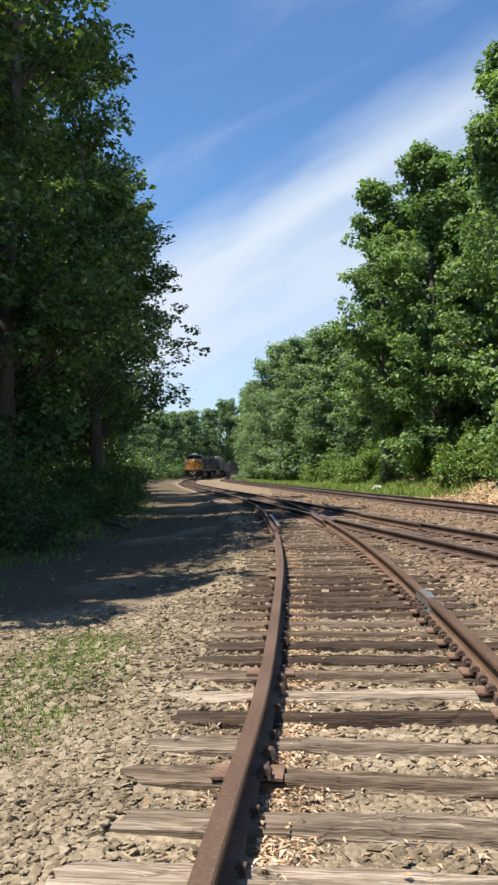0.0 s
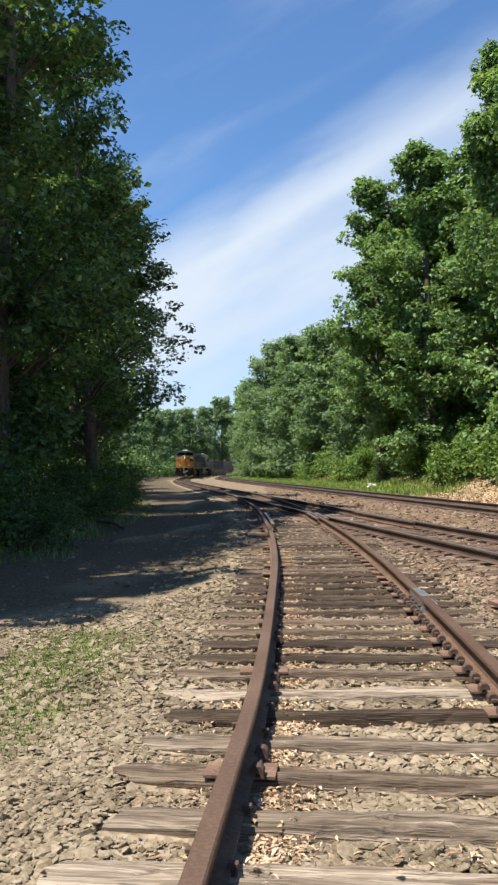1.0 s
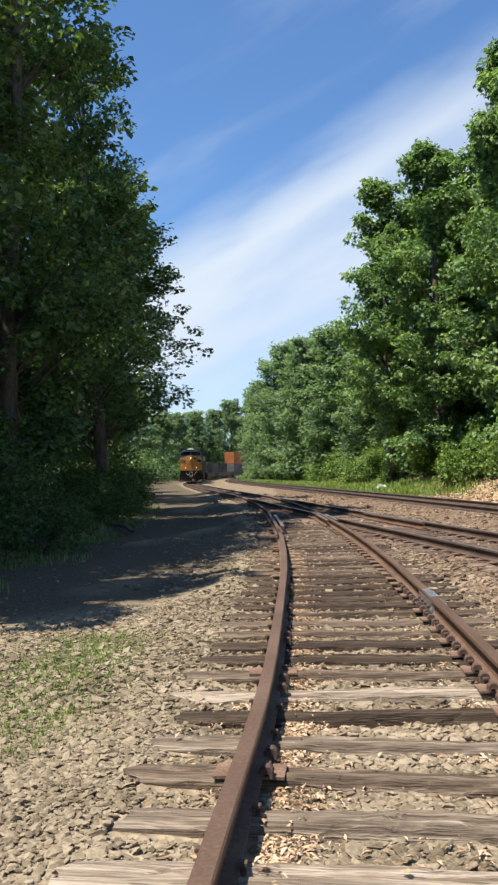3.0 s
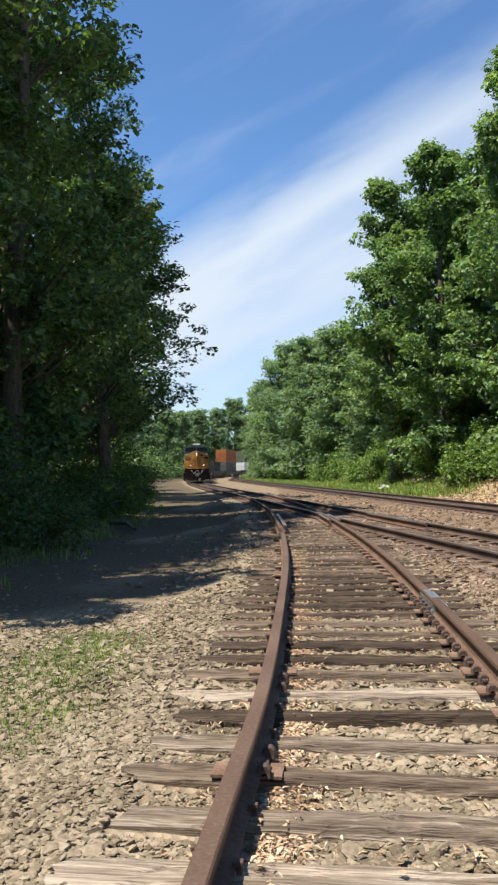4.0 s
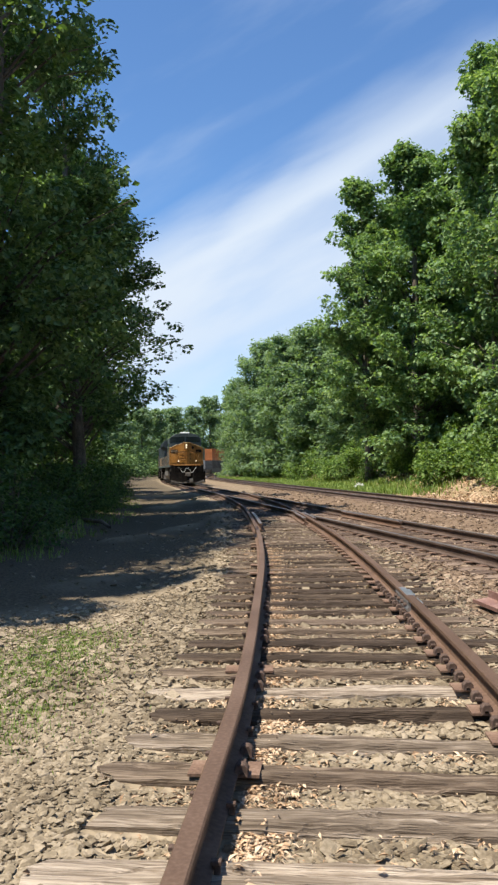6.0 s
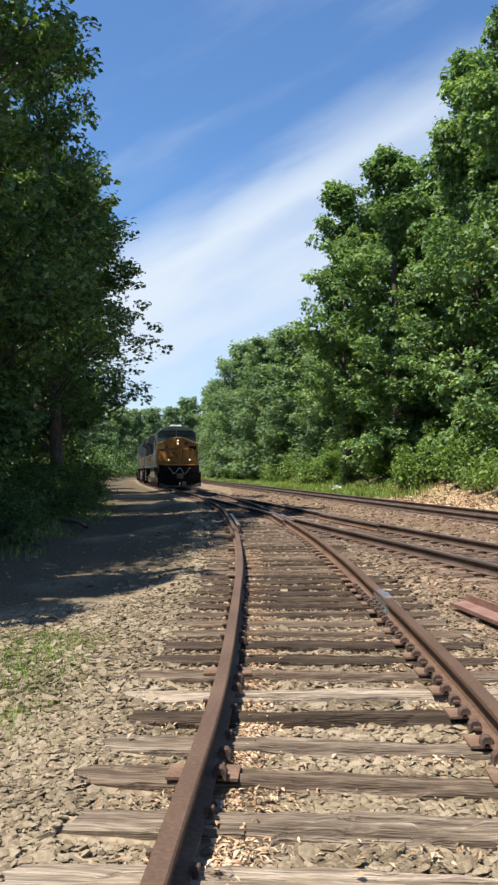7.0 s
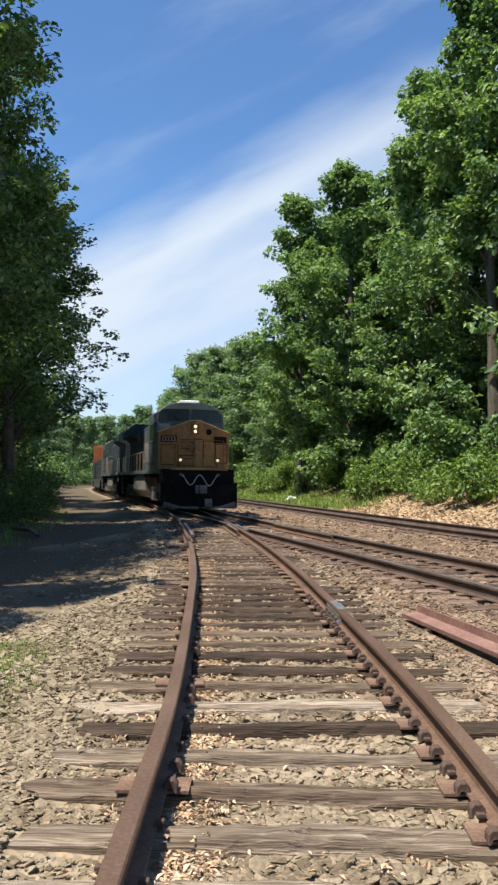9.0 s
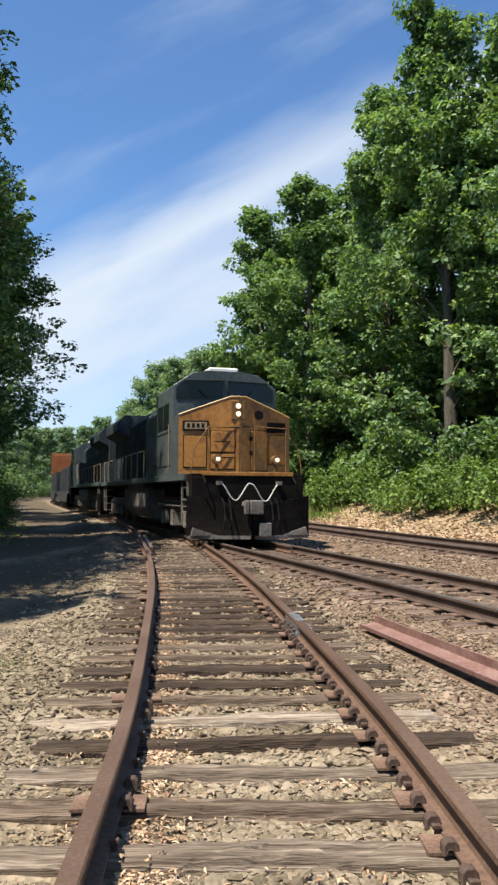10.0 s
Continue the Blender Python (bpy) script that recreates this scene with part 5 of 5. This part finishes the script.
    prism(bm, [(-0.98, 1.80), (0.98, 1.80), (0.98, 4.15), (0.70, 4.48), (-0.70, 4.48), (-0.98, 4.15)], "y", -9.9, 5.4)
    hood = part("engine_hood", bevelled(bm, 0.015), M_HOOD, ob, "long dark blue engine hood")
    for side in (-1, 1):
        for k in range(11):
            bm = bmesh.new()
            box(bm, min(side * 0.97, side * 1.005), max(side * 0.97, side * 1.005), -9.4 + k * 1.08, -8.42 + k * 1.08, 1.95, 3.55)
            part("hood_door", bevelled(bm, 0.008), M_HOOD, hood)
        bm = bmesh.new()
        box(bm, min(side * 0.98, side * 1.43), max(side * 0.98, side * 1.43), 2.7, 5.4, 1.80, 3.85 if side > 0 else 3.3)
        part("equipment_cabinet", bevelled(bm, 0.02), M_BLUE, ob)
        for k in range(7):
            bm = bmesh.new()
            box(bm, min(side * 1.43, side * 1.455), max(side * 1.43, side * 1.455), 2.8 + 0.36 * k, 3.05 + 0.36 * k, 2.2, 3.2)
            part("louvre", bm, M_TANK, ob)
    bm = bmesh.new()
    prism(bm, [(-0.98, 3.75), (-1.5, 4.05), (-1.5, 4.45), (-1.2, 4.75), (1.2, 4.75), (1.5, 4.45), (1.5, 4.05), (0.98, 3.75)], "y", -9.7, -4.9)
    part("radiator", bevelled(bm, 0.015), M_HOOD, ob, "overhanging radiator housing")
    bm = bmesh.new()
    box(bm, -0.35, 0.35, 0.4, 1.5, 4.48, 4.68)
    part("exhaust_stack", bm, M_BLACK, ob)
    # walkway rails
    for side in (-1, 1):
        ys = np.linspace(-10.2, 2.4, 9)
        bm = bmesh.new()
        rod(bm, [(side * 1.46, y, 2.78) for y in ys], 0.018, 5)
        part("walkway_handrail", bm, M_PALE, ob)
        for y in ys:
            bm = bmesh.new()
            rod(bm, [(side * 1.46, y, 1.80), (side * 1.46, y, 2.80)], 0.02, 5)
            part("stanchion", bm, M_PALE, ob)
        for y in (9.6, -9.6):
            for k in range(4):
                bm = bmesh.new()
                box(bm, min(side * 1.05, side * 1.49), max(side * 1.05, side * 1.49), y - 0.3, y + 0.35, 0.42 + 0.33 * k, 0.46 + 0.33 * k)
                part("step", bm, M_DUSTY, ob)
            bm = bmesh.new()
            box(bm, min(side * 1.45, side * 1.50), max(side * 1.45, side * 1.50), y + 0.35, y + 0.40, 0.40, 1.60)
            part("step_side", bm, M_DUSTY, ob)
            bm = bmesh.new()
            box(bm, min(side * 1.45, side * 1.50), max(side * 1.45, side * 1.50), y - 0.36, y - 0.30, 0.40, 1.60)
            part("step_side", bm, M_DUSTY, ob)
    # fuel tank
    bm = bmesh.new()
    prism(bm, [(-1.42, 0.75), (-1.1, 0.38), (1.1, 0.38), (1.42, 0.75), (1.42, 1.45), (-1.42, 1.45)], "y", -2.9, 2.9)
    part("fuel_tank", bevelled(bm, 0.05), M_TANK, ob, "dusty grey fuel tank")
    bm = bmesh.new()
    rod(bm, [(1.25, -2.0, 1.52), (1.25, 2.2, 1.52)], 0.16, 10)
    part("air_reservoir", bm, M_TANK, ob)
    # ends: pilots, ploughs, couplers, hoses
    for end in (1, -1):
        flip = Matrix.Identity(4) if end > 0 else Matrix.Rotation(math.pi, 4, "Z")
        bm = bmesh.new()
        box(bm, -1.5, 1.5, 10.25, 10.56, 0.55, 1.70)
        part("pilot_plate", bevelled(bm, 0.01), M_BLACK, ob, m=flip)
        # two swept wings of the plough, hollow towards the front
        for side in (-1, 1):
            bm = bmesh.new()
            rows = []
            for w in np.linspace(0, 1, 7):
                x, y = side * (0.02 + 1.62 * w), 10.92 - 0.36 * w
                top, low = 0.92 + 0.30 * w, 0.16
                rows.append([bm.verts.new((x, y + 0.07 * (1 - q) ** 2 + 0.05 * q, low + (top - low) * q)) for q in np.linspace(0, 1, 6)])
            for r0, r1 in zip(rows, rows[1:]):
                for k in range(5):
                    bm.faces.new((r0[k], r1[k], r1[k + 1], r0[k + 1]))
            bmesh.ops.recalc_face_normals(bm, faces=bm.faces)
            bmesh.ops.solidify(bm, geom=list(bm.faces), thickness=0.03)
            wing = part("plough", bm, M_BLACK, ob, "black plough wing", flip)
            bm = bmesh.new()
            prism(bm, [(side * 0.06, 10.97), (side * 1.60, 10.62), (side * 1.60, 10.67), (side * 0.06, 11.02)], "z", 0.10, 0.19)
            part("plough_edge", bm, M_DUSTY, wing, "worn dusty plough edge")
            bm = bmesh.new()
            prism(bm, [(side * 0.85, 0.19), (side * 1.55, 0.19), (side * 1.50, 0.40)], "y", 10.70, 10.80)
            part("dust_plate", bm, M_DUSTY, wing)
        bm = bmesh.new()
        box(bm, -0.47, -0.15, 10.98, 11.12, 0.16, 0.52)
        part("plough_plate", bevelled(bm, 0.02), M_TANK, ob, "pale worn plate on the plough", flip)
        for side in (-1, 1):
            bm = bmesh.new()
            rod(bm, [(side * 1.20, 10.58, 1.72), (side * 1.20, 10.86, 1.55), (side * 1.20, 10.86, 1.25), (side * 1.2, 10.6, 1.2)], 0.02, 5)
            part("uncoupling_lever", bm, M_BLACK, ob, m=flip)
        bm = bmesh.new()
        box(bm, -0.17, 0.17, 10.5, 11.02, 0.80, 1.06)
        box(bm, -0.24, 0.10, 10.98, 11.16, 0.74, 1.10)
        box(bm, 0.12, 0.24, 10.98, 11.13, 0.74, 1.10)
        part("coupler", bevelled(bm, 0.02), M_DUSTY, ob, "worn steel coupler", flip)
        bm = bmesh.new()
        xs = np.linspace(-0.78, 0.78, 29)
        rod(bm, [(x, 10.76 + 0.04 * math.cos(4 * x), 1.33 + 0.23 * math.cos(2 * math.pi * x / 0.80) + (0.0 if x > 0 else -0.03)) for x in xs], 0.015, 6)
        part("jumper_hose", bm, M_C_WHITE, ob, "pale jumper cable hanging in two loops", flip)
        for side in (-1, 1):
            bm = bmesh.new()
            box(bm, side * 0.80 - 0.06, side * 0.80 + 0.06, 10.56, 10.74, 1.50, 1.60)
            part("hose_socket", bm, M_TANK, ob, m=flip)
            for k in range(2):
                bm = bmesh.new()
                x = side * (0.55 + 0.16 * k)
                rod(bm, [(x, 10.6, 1.15), (x, 10.85, 1.0), (x + 0.03, 11.06, 0.6), (x + 0.06, 11.02, 0.36)], 0.024, 6)
                part("air_hose", bm, M_BLACK, ob, m=flip)
    bogie(ob, 6.7, (-1.9, 0.0, 1.9), 0.53)
    bogie(ob, -6.7, (-1.9, 0.0, 1.9), 0.53)
    ob.scale = (1.0, 1.0, 0.98)
    return ob


def build_container(colour, label, corrugated=True):
    ob = new("container")
    bm = bmesh.new()
    box(bm, -1.19, 1.19, -6.05, 6.05, 0.08, 2.84)
    box(bm, -1.22, 1.22, -6.1, 6.1, 0.0, 0.14)
    part("body", bm, colour, ob)
    for x in (-1.22, 1.08):
        for y in (-6.1, 5.96):
            bm = bmesh.new()
            box(bm, x, x + 0.14, y, y + 0.14, 0.0, 2.90)
            part("corner_post", bm, colour, ob)
    for side in (-1, 1):
        bm = bmesh.new()
        for k in range(40):
            y = -5.85 + 0.295 * k
            box(bm, min(side * 1.19, side * 1.215), max(side * 1.19, side * 1.215), y, y + 0.15, 0.15, 2.75)
        part("corrugation", bm, colour, ob)
        bm = bmesh.new()
        box(bm, min(side * 1.10, side * 1.22), max(side * 1.10, side * 1.22), -6.0, 6.0, 2.78, 2.90)
        part("top_rail", bm, colour, ob)
    for end in (-1, 1):
        bm = bmesh.new()
        for k in range(8):
            box(bm, -1.05, 1.05, min(end * 6.05, end * 6.085), max(end * 6.05, end * 6.085), 0.25 + 0.32 * k, 0.42 + 0.32 * k)
        part("end_wall", bm, colour, ob)
    return tagged(ob, label, "container", "containers on the train")


def build_well_car():
    ob = new("well_car")
    for side in (-1, 1):
        bm = bmesh.new()
        prism(bm, [(-9.6, 1.05), (-7.4, 1.05), (-6.6, 0.45), (6.6, 0.45), (7.4, 1.05), (9.6, 1.05), (9.6, 1.3), (-9.6, 1.3)], "x", min(side * 1.3, side * 1.42), max(side * 1.3, side * 1.42))
        part("side_sill", bm, M_C_DARK, ob)
    bm = bmesh.new()
    box(bm, -1.3, 1.3, -6.6, 6.6, 0.36, 0.46)
    part("well_floor", bm, M_C_DARK, ob)
    for end in (-1, 1):
        bm = bmesh.new()
        box(bm, -1.3, 1.3, min(end * 6.7, end * 9.6), max(end * 6.7, end * 9.6), 1.08, 1.2)
        part("end_platform", bm, M_C_DARK, ob)
        bm = bmesh.new()
        box(bm, -0.12, 0.12, min(end * 9.6, end * 10.15), max(end * 9.6, end * 10.15), 0.8, 1.05)
        part("coupler", bm, M_DUSTY, ob)
        bogie(ob, end * 8.1, (-0.88, 0.88), 0.46)
    return tagged(ob, "dark steel well car carrying containers", "freight car", "well cars of the train")


TRAIN = []


def build_train():
    lead = tagged(build_locomotive(), "leading diesel locomotive, orange nose, dark blue body, lit headlights", "locomotive", "locomotives")
    TRAIN.append((lead, 4.3, 17.7, 0.0))
    second = tagged(copy_thing(lead, Matrix.Identity(4)), "second diesel locomotive, dark blue body, coupled behind the first", "locomotive", "locomotives")
    TRAIN.append((second, 40.0, 26.6, 0.0))
    car = build_well_car()
    boxes = {"dark": build_container(M_C_DARK, "dark grey corrugated container in a well car"),
             "orange": build_container(M_C_ORANGE, "orange corrugated container stacked on another"),
             "grey": build_container(M_C_GREY, "grey corrugated container in a well car"),
             "white": build_container(M_C_WHITE, "white corrugated container in a well car"),
             "green": build_container(M_C_GREEN, "olive green corrugated container stacked on another")}
    loads = [("dark",), ("dark",), ("grey", "orange"), ("white", "green"), ("dark", "orange"), ("grey", "green")]
    used = set()
    for k, load in enumerate(loads):
        mid = 55.4 + 20.4 * k
        c = car if k == 0 else copy_thing(car, Matrix.Identity(4))
        TRAIN.append((c, mid - 8.1, mid + 8.1, 0.0))
        for level, colour in enumerate(load):
            b = copy_thing(boxes[colour], Matrix.Identity(4)) if colour in used else boxes[colour]
            used.add(colour)
            TRAIN.append((b, mid - 8.1, mid + 8.1, 0.464 + 2.905 * level))


build_train()


def motions():
    for ob, front, back, up in TRAIN:
        lift = Matrix.Translation((0, 0, up))
        walk(ob, [(k / 4, rail_pose(nose_run(k / 4), front, back) @ lift) for k in range(41)])


motions()
